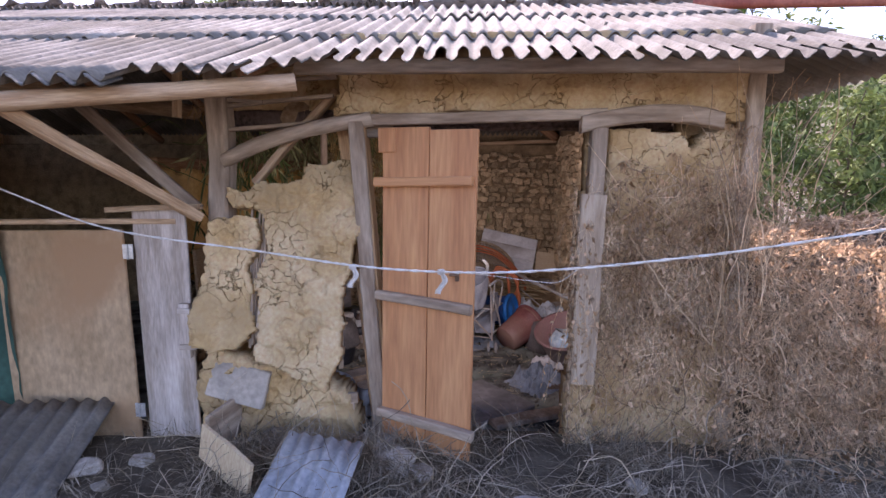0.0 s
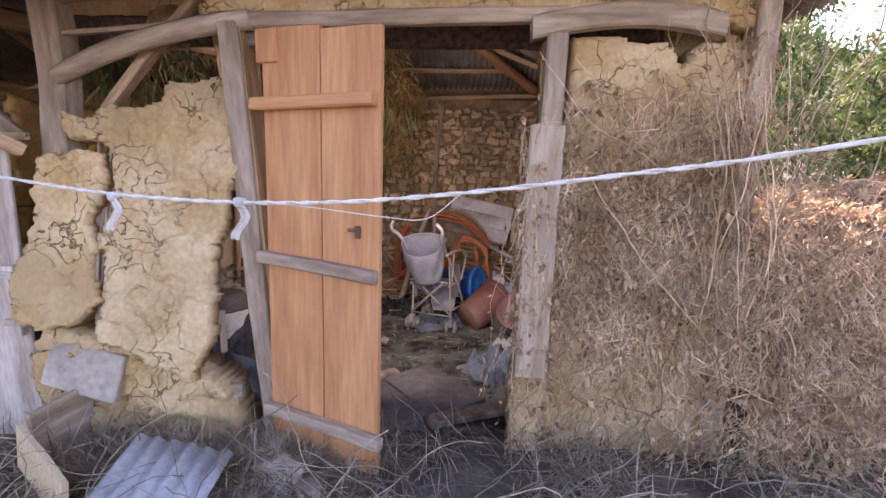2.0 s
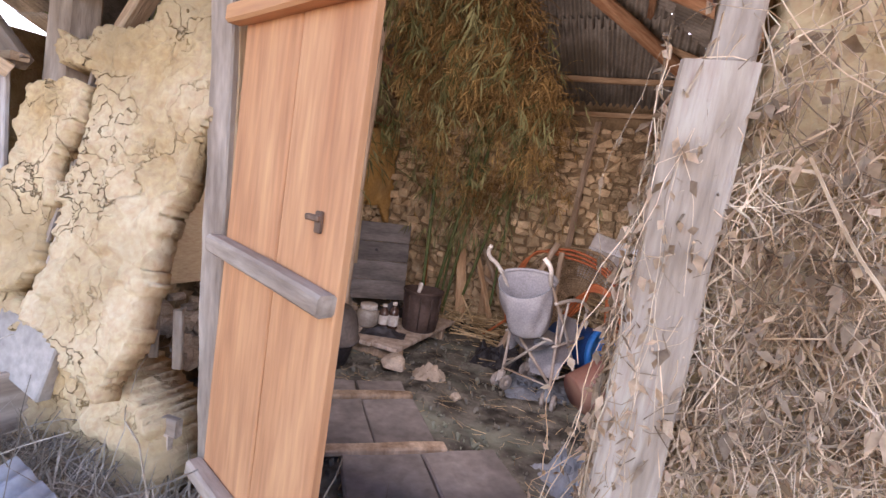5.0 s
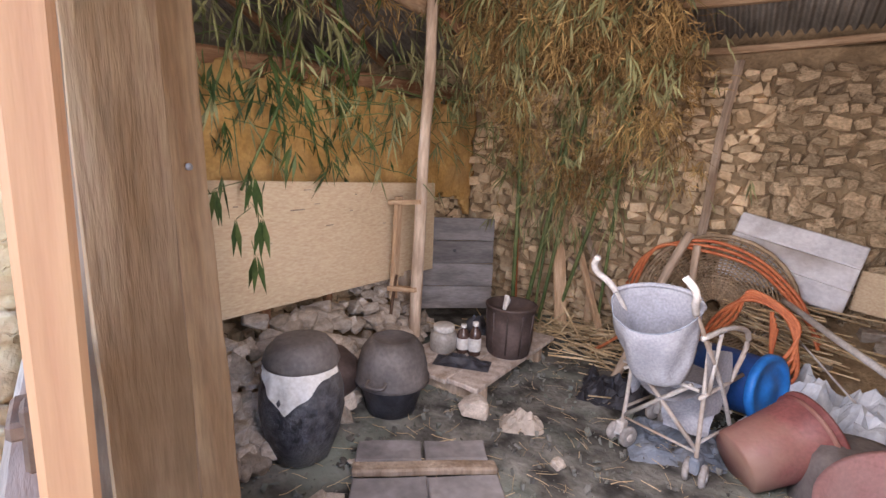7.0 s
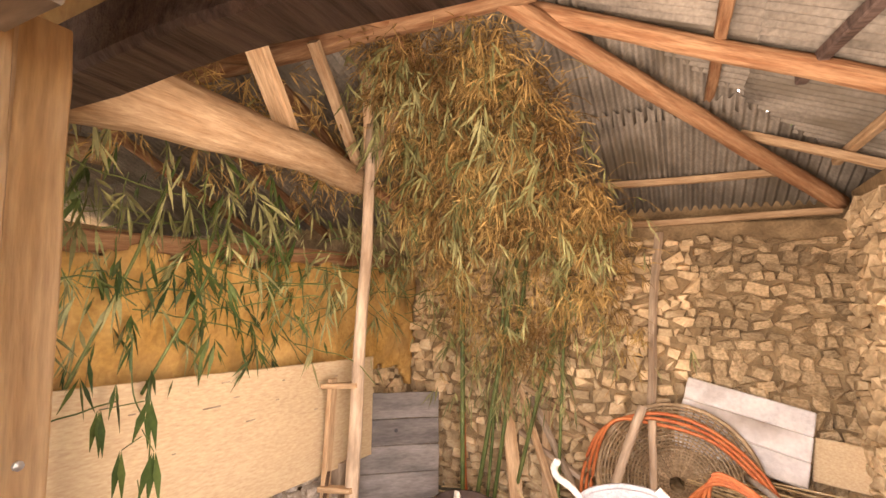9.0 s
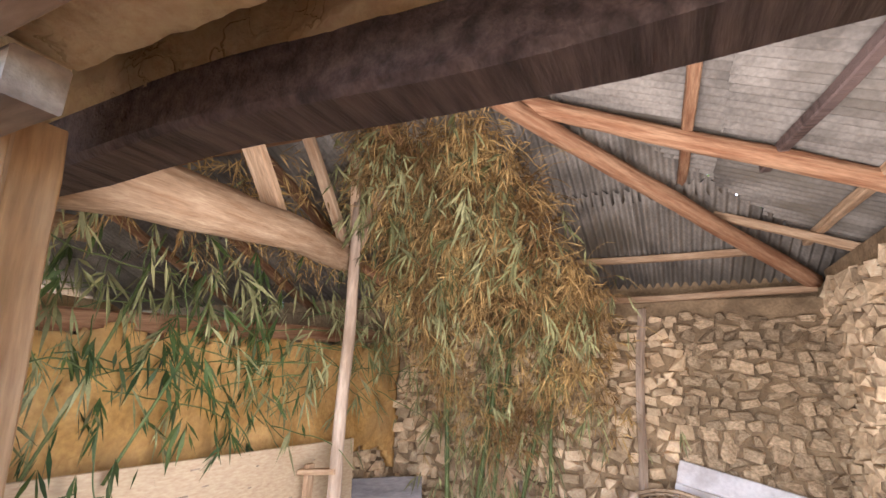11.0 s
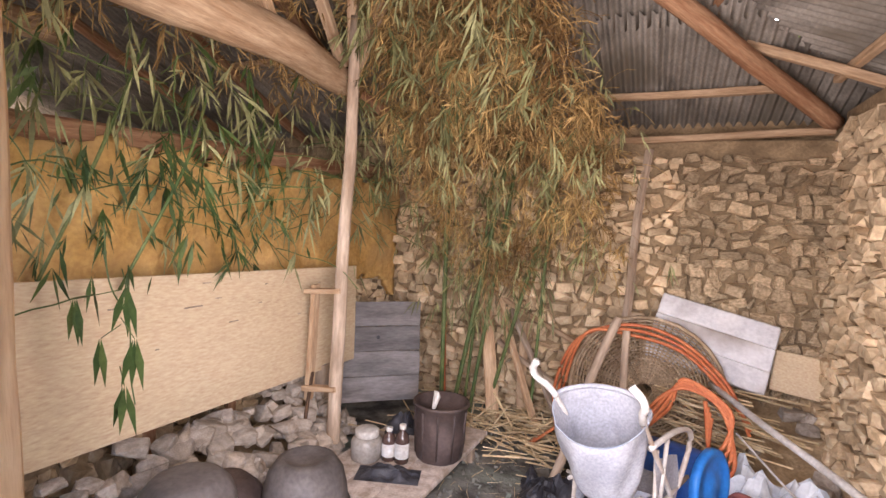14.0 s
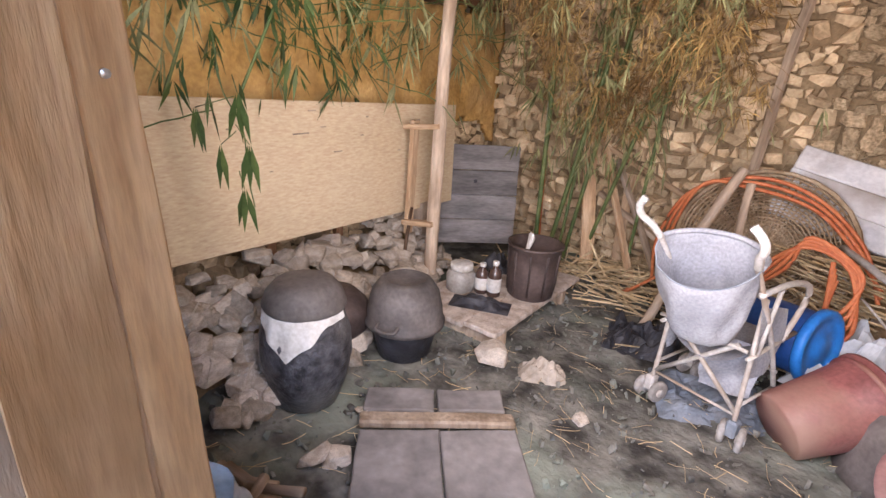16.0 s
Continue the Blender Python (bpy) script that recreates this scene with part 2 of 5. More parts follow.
M_STEEL = mat("rusty_steel", (0.10, 0.06, 0.04), (0.22, 0.14, 0.09), 9, 0.7, 0.3, 60, metal=0.5)
M_ZINC = mat("hinge_steel", (0.45, 0.45, 0.44), (0.62, 0.62, 0.6), 9, 0.4, 0.1, 60, metal=0.7)
M_PLASTER = mat("white_house_wall", (0.68, 0.68, 0.66), (0.80, 0.80, 0.78), 2, 0.9, 0.1, 30, vary=0.03)
M_HILL = mat("hillside", (0.10, 0.085, 0.05), (0.22, 0.18, 0.11), 0.3, 1.0, 0.5, 3, vary=0.0, stain=(0.08, 0.10, 0.05))
M_WINDOW = mat("window_pane", (0.03, 0.035, 0.04), (0.06, 0.065, 0.07), 3, 0.15, 0.0, 30, vary=0.0, spec=0.5)


# ---- shapes ----
def mesh_of(name, v, f, material, smooth=False):
    me = bpy.data.meshes.new(name)
    me.from_pydata([tuple(map(float, p)) for p in v], [], f)
    me.materials.append(material)
    if smooth:
        me.polygons.foreach_set("use_smooth", [True] * len(me.polygons))
    return me


def put(name, me, parent=None, loc=(0, 0, 0), rot=(0, 0, 0), scale=(1, 1, 1), label=""):
    ob = new(name, me)
    ob.parent = parent
    ob.location = loc
    ob.rotation_euler = [radians(a) for a in rot]
    ob.scale = scale
    if label:
        ob["label"] = label
    return ob


def thing(name, loc, label, category, group="", rot=(0, 0, 0), kind=""):
    ob = new(name)
    ob.empty_display_size = 0.05
    ob.location = loc
    ob.rotation_euler = [radians(a) for a in rot]
    return tagged(ob, label, category, group, kind)


def join(*shapes):
    v, f = [], []
    for sv, sf in shapes:
        k = len(v)
        v += list(sv)
        f += [tuple(i + k for i in q) for q in sf]
    return v, f


def move(shape, m):
    return [m @ Vector(p) for p in shape[0]], shape[1]


def wob(p, s, a, seed=0.0):
    q = Vector((p[0] * s + seed, p[1] * s + seed * 1.7, p[2] * s - seed))
    return Vector(p) + noise.noise_vector(q) * a


def block(sx, sy, sz, bevel=0.006, cuts=0, rough_by=0.0, seed=0.0):
    """A block centred on x and y that stands on z = 0, with worn edges."""
    bm = bmesh.new()
    bmesh.ops.create_cube(bm, size=1)
    for v in bm.verts:
        v.co = Vector((v.co.x * sx, v.co.y * sy, (v.co.z + 0.5) * sz))
    if bevel:
        bmesh.ops.bevel(bm, geom=bm.edges[:], offset=bevel, segments=1, affect="EDGES")
    if cuts:
        bmesh.ops.subdivide_edges(bm, edges=bm.edges[:], cuts=cuts, use_grid_fill=True)
    if rough_by:
        for v in bm.verts:
            v.co = wob(v.co, 9, rough_by, seed)
    bm.verts.index_update()
    out = [v.co.copy() for v in bm.verts], [tuple(v.index for v in f.verts) for f in bm.faces]
    bm.free()
    return out


def along(p0, p1, roll=0.0):
    """The pose at p0 whose z runs to p1."""
    d = Vector(p1) - Vector(p0)
    return Matrix.Translation(p0) @ d.to_track_quat("Z", "Y").to_matrix().to_4x4() @ Matrix.Rotation(radians(roll), 4, "Z"), d.length


def timber(name, p0, p1, w, h, material, parent=None, bow=0.0, crook=0.012, taper=1.0, corner=0.25, seed=0.0, roll=0.0, label="", round_log=False):
    """A hewn timber from p0 to p1; its grain runs along it. bow: how far its middle rises."""
    m, length = along(p0, p1, roll)
    n, seg = 10 if round_log else 8, max(6, int(length / 0.09))
    up = (m.inverted().to_3x3() @ Vector((0, 0, 1)))
    up.z = 0
    v, f = [], []
    for i in range(seg + 1):
        s = i / seg
        k = 1 + (taper - 1) * s
        mid = up * (bow * 4 * s * (1 - s))
        c = noise.noise_vector(Vector((s * length * 1.6 + seed * 3.1, seed, 2.2))) * crook
        for j in range(n):
            if round_log:
                a = 2 * math.pi * j / n
                x, y = math.cos(a) * w / 2, math.sin(a) * h / 2
            else:
                e = 0.5 - corner * 0.5 * min(w, h) / w
                g = 0.5 - corner * 0.5 * min(w, h) / h
                x, y = ((0.5, g), (e, 0.5), (-e, 0.5), (-0.5, g), (-0.5, -g), (-e, -0.5), (e, -0.5), (0.5, -g))[j]
                x, y = x * w, y * h
            r = 1 + 0.09 * noise.noise(Vector((x * 14 + seed, y * 14, s * length * 5)))
            v.append(Vector((x * k * r + c.x, y * k * r + c.y, s * length)) + mid)
    for i in range(seg):
        for j in range(n):
            a, b = i * n + j, i * n + (j + 1) % n
            f.append((a, b, b + n, a + n))
    f.append(tuple(reversed(range(n))))
    f.append(tuple(range(seg * n, seg * n + n)))
    ob = put(name, mesh_of(name, v, f, material, round_log), parent, label=label)
    ob.matrix_basis = m if parent is None else parent.matrix_basis.inverted() @ m
    return ob


def tube(points, r, n=5, r2=None):
    pts = [Vector(p) for p in points]
    v, f = [], []
    for i, p in enumerate(pts):
        d = pts[min(i + 1, len(pts) - 1)] - pts[max(i - 1, 0)]
        if d.length < 1e-6:
            d = Vector((0, 0, 1))
        d.normalize()
        a = d.orthogonal().normalized() if abs(d.z) > 0.95 else d.cross(Vector((0, 0, 1))).normalized()
        b = d.cross(a)
        rr = r if r2 is None else r + (r2 - r) * i / max(1, len(pts) - 1)
        for j in range(n):
            t = 2 * math.pi * j / n
            v.append(p + (a * math.cos(t) + b * math.sin(t)) * rr)
    for i in range(len(pts) - 1):
        for j in range(n):
            a, b = i * n + j, i * n + (j + 1) % n
            f.append((a, b, b + n, a + n))
    f.append(tuple(reversed(range(n))))
    f.append(tuple(range((len(pts) - 1) * n, len(pts) * n)))
    return v, f


def smooth_line(ctrl, steps=8):
    """A rounded line through the control points."""
    c = [Vector(p) for p in ctrl]
    c = [c[0] * 2 - c[1]] + c + [c[-1] * 2 - c[-2]]
    out = []
    for i in range(1, len(c) - 2):
        for k in range(steps):
            t = k / steps
            p0, p1, p2, p3 = c[i - 1:i + 3]
            out.append(0.5 * (2 * p1 + (p2 - p0) * t + (2 * p0 - 5 * p1 + 4 * p2 - p3) * t * t + (3 * p1 - p0 - 3 * p2 + p3) * t ** 3))
    out.append(c[-2])
    return out


def lathe(profile, n=32, wobble=0.0, seed=0.0):
    v, f = [], []
    for r, z in profile:
        for j in range(n):
            a = 2 * math.pi * j / n
            k = r * (1 + wobble * noise.noise(Vector((math.cos(a) * 2 + seed, math.sin(a) * 2, z * 6))))
            v.append(Vector((k * math.cos(a), k * math.sin(a), z)))
    for i in range(len(profile) - 1):
        for j in range(n):
            a, b = i * n + j, i * n + (j + 1) % n
            f.append((a, b, b + n, a + n))
    f.append(tuple(reversed(range(n))))
    f.append(tuple(range((len(profile) - 1) * n, len(profile) * n)))
    return v, f


def rock(seed, box=0.5, points=15):
    """A faceted stone about 1 across."""
    r = random.Random(seed)
    bm = bmesh.new()
    for i in range(points):
        d = Vector((r.gauss(0, 1), r.gauss(0, 1), r.gauss(0, 1))).normalized()
        d = Vector([math.copysign(abs(c) ** box, c) for c in d])
        bm.verts.new(d * 0.46 * r.uniform(0.88, 1.1) / max(1.0, d.length * 0.8))
    res = bmesh.ops.convex_hull(bm, input=bm.verts)
    bmesh.ops.delete(bm, geom=[e for e in res["geom_interior"] if isinstance(e, bmesh.types.BMVert)], context="VERTS")
    bmesh.ops.bevel(bm, geom=bm.edges[:], offset=0.03, segments=1, affect="EDGES") if points > 15 else None
    bm.verts.index_update()
    out = [v.co.copy() for v in bm.verts], [tuple(v.index for v in f.verts) for f in bm.faces]
    bm.free()
    return out


def blades(items):
    """Folded, bent leaves: (foot, direction, length, width, droop)."""
    v, f = [], []
    down = Vector((0, 0, -1))
    for p, d, length, w, droop, side in items:
        k = len(v)
        q = p + d * length * 0.45 + down * droop * length * 0.15
        e = p + d * length + down * droop * length * 0.6
        v += [p, q + side * w * 0.5, q - side * w * 0.5, e]
        f += [(k, k + 1, k + 2), (k + 1, k + 3, k + 2)]
    return v, f


def rand_dir(r, up=0.0):
    d = Vector((r.gauss(0, 1), r.gauss(0, 1), r.gauss(0, 1) + up))
    return d.normalized() if d.length > 1e-4 else Vector((0, 0, 1))


def leaf_items(r, n, where, length, width, way, spread=0.6, droop=0.5):
    out = []
    for _ in range(n):
        p = Vector(where(r))
        d = (Vector(way) + rand_dir(r) * spread).normalized()
        s = d.cross(rand_dir(r))
        s = s.normalized() if s.length > 1e-4 else Vector((1, 0, 0))
        out.append((p, d, length * r.uniform(0.5, 1.3), width * r.uniform(0.6, 1.3), droop * r.uniform(0, 1.5), s))
    return out


def sprays(r, n, where, length, width, way, spread=0.8, leaves=7, fan=0.6, droop=0.5, twig=0.12):
    """Twigs that each carry a fan of leaves."""
    out = []
    for _ in range(n):
        p = Vector(where(r))
        d = (Vector(way) + rand_dir(r) * spread).normalized()
        size = r.uniform(0.6, 1.25)
        for _ in range(r.randrange(leaves // 2, leaves + 3)):
            e = (d + rand_dir(r) * fan).normalized()
            side = e.cross(rand_dir(r))
            side = side.normalized() if side.length > 1e-4 else Vector((1, 0, 0))
            out.append((p + d * r.uniform(0, twig), e, length * size * r.uniform(0.6, 1.2), width * size * r.uniform(0.7, 1.2), droop * r.uniform(0, 1.5), side))
    return out


def inside(x, z, poly):
    hit = False
    j = len(poly) - 1
    for i in range(len(poly)):
        (xi, zi), (xj, zj) = poly[i], poly[j]
        if (zi > z) != (zj > z) and x < (xj - xi) * (z - zi) / (zj - zi) + xi:
            hit = not hit
        j = i
    return hit


def mud_slab(poly, thick, res=0.02, relief=0.02, cracks=6.0, seed=0.0, ragged=0.03):
    """Cracked earth render in the x-z plane: its face looks to -y, ragged at the edges."""
    xs = [p[0] for p in poly]
    zs = [p[1] for p in poly]
    nx, nz = int((max(xs) - min(xs)) / res) + 3, int((max(zs) - min(zs)) / res) + 3
    x0, z0 = min(xs) - res, min(zs) - res
    ok = {}
    front, back, v, f = {}, {}, [], []

    def vert(i, j, deep):
        store = back if deep else front
        if (i, j) not in store:
            x, z = x0 + i * res, z0 + j * res
            p = Vector((x, 0, z))
            w = noise.noise_vector(Vector((x * 25 + seed, z * 25, 3))) * res * 0.6
            y = thick
            if not deep:
                q = Vector((x * cracks + seed, z * cracks, seed)) + noise.noise_vector(p * 7) * 0.5
                dist, cells = noise.voronoi(q)
                edge = min(1.0, (dist[1] - dist[0]) / 0.16)
                edge = max(edge, min(1.0, 0.5 + 3.0 * noise.noise(Vector((x * 4.5, z * 4.5, seed + 4)))))
                clod = noise.voronoi(q * 2.7)[0]
                y = -relief * noise.fractal(Vector((x * 5 + seed, z * 5, 1)), 1.0, 2.0, 4) + (1 - edge) * relief * 0.9 + noise.noise(Vector((x * 3, z * 3, seed))) * relief + noise.noise(cells[0] * 5.3) * relief * 0.9 * edge - relief * 0.35 * min(1.0, (clod[1] - clod[0]) * 3)
            store[i, j] = len(v)
            v.append(Vector((x + w.x, y, z + w.z)))
        return store[i, j]

    for i in range(nx):
        for j in range(nz):
            x, z = x0 + (i + 0.5) * res, z0 + (j + 0.5) * res
            g = noise.noise_vector(Vector((x * 9 + seed, z * 9, 7))) * ragged
            ok[i, j] = inside(x + g.x, z + g.z, poly)
    for (i, j), yes in ok.items():
        if not yes:
            continue
        c = ((i, j), (i + 1, j), (i + 1, j + 1), (i, j + 1))
        f.append(tuple(vert(*q, False) for q in c))
        f.append(tuple(reversed([vert(*q, True) for q in c])))
        for k, nb in enumerate(((i, j - 1), (i + 1, j), (i, j + 1), (i - 1, j))):
            if not ok.get(nb):
                a, b = c[k], c[(k + 1) % 4]
                f.append((vert(*b, False), vert(*a, False), vert(*a, True), vert(*b, True)))
    return v, f


def corrugated(width, length, pitch=0.1, amp=0.018, thick=0.007, keep=None, seed=0.0, per=8):
    """A corrugated sheet in x (across) and y (along the waves)."""
    nx, ny = max(4, int(width / pitch * per)), max(3, int(length / 0.14))
    v, f = [], []
    for deep in (0, 1):
        for i in range(nx + 1):
            for j in range(ny + 1):
                x, y = width * i / nx, length * j / ny
                e = 0.012 * noise.noise(Vector((x * 8 + seed, j * 3.0, seed))) if j in (0, ny) else 0
                z = amp * math.sin(2 * math.pi * x / pitch) + 0.006 * noise.noise(Vector((x * 2 + seed, y * 2, seed)))
                v.append(Vector((x, y + e, z - deep * thick)))
    n1 = (nx + 1) * (ny + 1)
    for i in range(nx):
        for j in range(ny):
            a = i * (ny + 1) + j
            q = (a, a + ny + 1, a + ny + 2, a + 1)
            if keep and not keep(sum((v[k] for k in q), Vector()) / 4):
                continue
            f.append(q)
            f.append(tuple(n1 + k for k in reversed(q)))
            if j == 0:
                f.append((q[1], q[0], n1 + q[0], n1 + q[1]))
            if j == ny - 1:
                f.append((q[3], q[2], n1 + q[2], n1 + q[3]))
    return v, f


def cloth(nu, nv, at, thick=0.004):
    """A sheet from at(u, v) with a little thickness."""
    v = [Vector(at(i / nu, j / nv)) for i in range(nu + 1) for j in range(nv + 1)]
    f = []
    for i in range(nu):
        for j in range(nv):
            a = i * (nv + 1) + j
            f.append((a, a + nv + 1, a + nv + 2, a + 1))
    return v, f


# ---- ground ----
FLOOR = -0.10


def ground_z(x, y):
    z = 0.03 + 0.05 * noise.noise(Vector((x * 0.9, y * 0.9, 0))) + 0.02 * noise.noise(Vector((x * 4, y * 4, 3)))
    if -6.3 < x < 1.6 and 3.22 < y < 7.1:
        return -0.2
    far = math.hypot(x, y - 4)
    if far > 14:
        z += (far - 14) * 0.10 * max(0.0, y / far)
    return z


def grid_axis(a, b, fine_a, fine_b, step, grow=1.5):
    out, s, p = [], step, fine_a
    left = []
    while p > a:
        p -= s
        s *= grow
        left.append(max(p, a))
    p, s = fine_a, step
    mid = []
    while p < fine_b:
        mid.append(p)
        p += step
    mid.append(fine_b)
    p, right = fine_b, []
    while p < b:
        p += s
        s *= grow
        right.append(min(p, b))
    return left[::-1] + mid + right


gx, gy = grid_axis(-400, 400, -4, 5, 0.07), grid_axis(-400, 400, 0.2, 3.4, 0.07)
gv = [(x, y, ground_z(x, y)) for x in gx for y in gy]
gf = [(i * len(gy) + j, (i + 1) * len(gy) + j, (i + 1) * len(gy) + j + 1, i * len(gy) + j + 1) for i in range(len(gx) - 1) for j in range(len(gy) - 1)]
ground = tagged(put("ground", mesh_of("ground", gv, gf, M_SOIL, True)), "bare brown yard soil under dry grass", "ground", kind="structure")

fx, fy = [-6.2 + 0.05 * i for i in range(157)], [3.2 + 0.05 * i for i in range(78)]
fv = [(x, y, FLOOR + 0.022 * noise.fractal(Vector((x * 2.2, y * 2.2, 5)), 1.0, 2.0, 4) + (0.05 if y < 3.3 else 0)) for x in fx for y in fy]
ff = [(i * 78 + j, (i + 1) * 78 + j, (i + 1) * 78 + j + 1, i * 78 + j + 1) for i in range(156) for j in range(77)]
floor = tagged(put("floor", mesh_of("floor", fv, ff, M_DIRT, True)), "uneven grey dirt floor of the shed", "floor", kind="structure")

# ---- front wall ----
WALL_Y = 3.12
front = tagged(new("wall_front"), "cracked yellow mud wall with timber posts", "wall", kind="structure")


def mud(name, poly, y, thick, parent, res=0.02, relief=0.02, cracks=6.0, seed=0.0, ragged=0.03, material=None, rot=(0, 0, 0), label=""):
    return put(name, mesh_of(name, *mud_slab(poly, thick, res, relief, cracks, seed, ragged), material or M_MUD, True), parent, (0, y, 0), rot, label=label)


mud("mud_band", [(-0.52, 1.93), (0.5, 1.95), (1.2, 1.96), (1.78, 1.9), (1.8, 2.36), (-0.5, 2.36), (-0.46, 2.05)], WALL_Y, 0.14, front, 0.018, 0.016, 5, 1.0, 0.025)
mud("mud_panel", [(1.0, -0.1), (1.82, -0.1), (1.82, 1.82), (1.56, 1.84), (1.5, 1.74), (1.42, 1.84), (1.04, 1.86)], WALL_Y + 0.02, 0.2, front, 0.02, 0.015, 4, 2.0, 0.015)
mud("mud_panel", [(-0.68, 1.68), (-0.46, 1.73), (-0.30, 1.70), (-0.31, 1.52), (-0.37, 1.28), (-0.44, 1.0), (-0.45, 0.74), (-0.5, 0.42), (-0.7, 0.5), (-0.9, 0.6), (-0.94, 0.78), (-0.91, 0.86), (-0.96, 1.0), (-0.88, 1.2), (-0.93, 1.4), (-1.08, 1.45), (-1.1, 1.54), (-0.9, 1.58), (-0.7, 1.6)], 2.78, 0.09, front, 0.011, 0.024, 8, 3.0, 0.035, rot=(-12, 0, 0))
mud("mud_panel", [(-1.19, 1.38), (-0.98, 1.39), (-0.93, 1.28), (-0.98, 1.12), (-0.95, 0.98), (-0.97, 0.85), (-0.92, 0.76), (-1.05, 0.64), (-1.29, 0.64), (-1.29, 0.76), (-1.25, 1.05)], 2.77, 0.07, front, 0.011, 0.022, 8, 4.0, 0.03, rot=(-12, 0, 0))
mud("mud_foot", [(-1.2, 0.62), (-0.9, 0.5), (-0.55, 0.42), (-0.42, 0.32), (-0.36, 0.1), (-0.36, -0.05), (-1.3, -0.05), (-1.3, 0.4)], WALL_Y - 0.12, 0.2, front, 0.018, 0.03, 7, 5.0, 0.03)
mud("mud_corner", [(1.55, 0.4), (1.85, 0.4), (1.85, 2.2), (1.5, 2.2), (1.62, 1.2)], WALL_Y + 0.22, 0.2, front, 0.03, 0.03, 5, 6.0, 0.05)
for k in range(7):
    x = -0.99 + 0.012 * k
    timber("lath", (x + 0.03 * math.sin(k), WALL_Y - 0.14, 0.62 + 0.02 * k), (x + 0.05 * math.sin(k * 2.1), WALL_Y + 0.03, 1.5 - 0.03 * k), 0.014, 0.012, M_GREY, front, seed=k, crook=0.03)
for k, (x0, z0, x1, z1) in enumerate(((-1.12, 1.86, -0.46, 1.9), (-1.14, 1.98, -0.5, 2.03), (-1.1, 2.12, -0.48, 2.14), (-1.14, 2.02, -0.9, 2.0), (-0.62, 0.46, -0.6, 0.72), (-0.5, 0.45, -0.49, 0.66))):
    timber("lath", (x0, WALL_Y + 0.02, z0), (x1, WALL_Y + 0.0, z1), 0.03, 0.02, M_GREY, front, seed=k + 20)
timber("cross_beam", (-1.14, WALL_Y, 1.68), (-0.28, WALL_Y - 0.02, 1.9), 0.085, 0.085, M_GREY, front, bow=0.045, seed=4, round_log=True)
timber("upper_rail", (-1.15, WALL_Y, 2.22), (-0.4, WALL_Y, 2.28), 0.09, 0.1, M_BROWN, front, seed=5)
timber("brace", (-1.0, WALL_Y + 0.1, 1.55), (-0.5, WALL_Y + 0.1, 2.08), 0.07, 0.04, M_PALE, front, seed=6)
timber("post", (-1.22, WALL_Y + 0.04, -0.05), (-1.16, WALL_Y + 0.04, 2.3), 0.13, 0.12, M_GREY, front, seed=7, crook=0.03)
timber("post", (-0.238, WALL_Y + 0.022, -0.05), (-0.375, WALL_Y + 0.022, 1.9), 0.165, 0.085, M_GREY, front, seed=8, crook=0.008, corner=0.12)
timber("edge_strip", (-0.207, WALL_Y + 0.111, -0.1), (-0.375, WALL_Y + 0.111, 1.88), 0.014, 0.04, M_PALE, front, seed=19, corner=0.1, crook=0.004, label="thin pale strip along the edge of the post")
timber("jamb_board", (-0.186, WALL_Y + 0.034, -0.08), (-0.333, WALL_Y + 0.034, 1.88), 0.142, 0.018, M_POST, front, seed=29, corner=0.1, crook=0.004)
timber("inner_post", (-0.252, WALL_Y + 0.160, -0.1), (-0.450, WALL_Y + 0.160, 1.88), 0.086, 0.13, M_POST, front, seed=9, corner=0.1, crook=0.006)
timber("jamb", (0.965, WALL_Y + 0.02, 1.45), (0.965, WALL_Y, 1.86), 0.085, 0.1, M_GREY, front, seed=10, crook=0.01)
timber("jamb_plank", (0.92, WALL_Y - 0.05, 0.42), (0.94, WALL_Y - 0.05, 1.50), 0.06, 0.14, M_JAMB, front, seed=17, crook=0.012, corner=0.2)
mud("jamb_foot", [(0.845, -0.1), (1.0, -0.1), (1.0, 0.46), (0.90, 0.44), (0.85, 0.40)], WALL_Y - 0.03, 0.2, front, 0.02, 0.02, 6, 12.0, 0.02)
mud("jamb_side", [(0.87, 0.2), (1.0, 0.2), (1.0, 1.86), (0.93, 1.86)], WALL_Y + 0.06, 0.14, front, 0.02, 0.02, 6, 13.0, 0.02)
timber("corner_post", (1.78, WALL_Y + 0.02, -0.05), (1.8, WALL_Y + 0.02, 2.4), 0.08, 0.09, M_GREY, front, seed=11, crook=0.03)
timber("head_rail", (0.86, WALL_Y - 0.02, 1.885), (1.62, WALL_Y, 1.90), 0.075, 0.09, M_GREY, front, bow=0.05, seed=12, crook=0.02)
timber("head_rail", (-0.42, WALL_Y - 0.012, 1.90), (1.0, WALL_Y - 0.01, 1.93), 0.06, 0.06, M_GREY, front, seed=13)
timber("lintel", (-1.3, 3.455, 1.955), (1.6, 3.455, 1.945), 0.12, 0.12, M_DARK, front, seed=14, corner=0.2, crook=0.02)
mud("inner_band", [(-1.3, 2.0), (1.5, 2.0), (1.5, 2.3), (-1.3, 2.3)], 3.40, 0.1, front, 0.02, 0.02, 5, 8.0, 0.02)
timber("bracket", (-0.42, WALL_Y + 0.06, 1.845), (-0.18, WALL_Y + 0.06, 1.85), 0.07, 0.07, M_GREY, front, seed=15, corner=0.1)
timber("threshold", (-0.3, WALL_Y + 0.03, -0.07), (0.9, WALL_Y + 0.03, -0.06), 0.09, 0.1, M_GREY, front, seed=16)
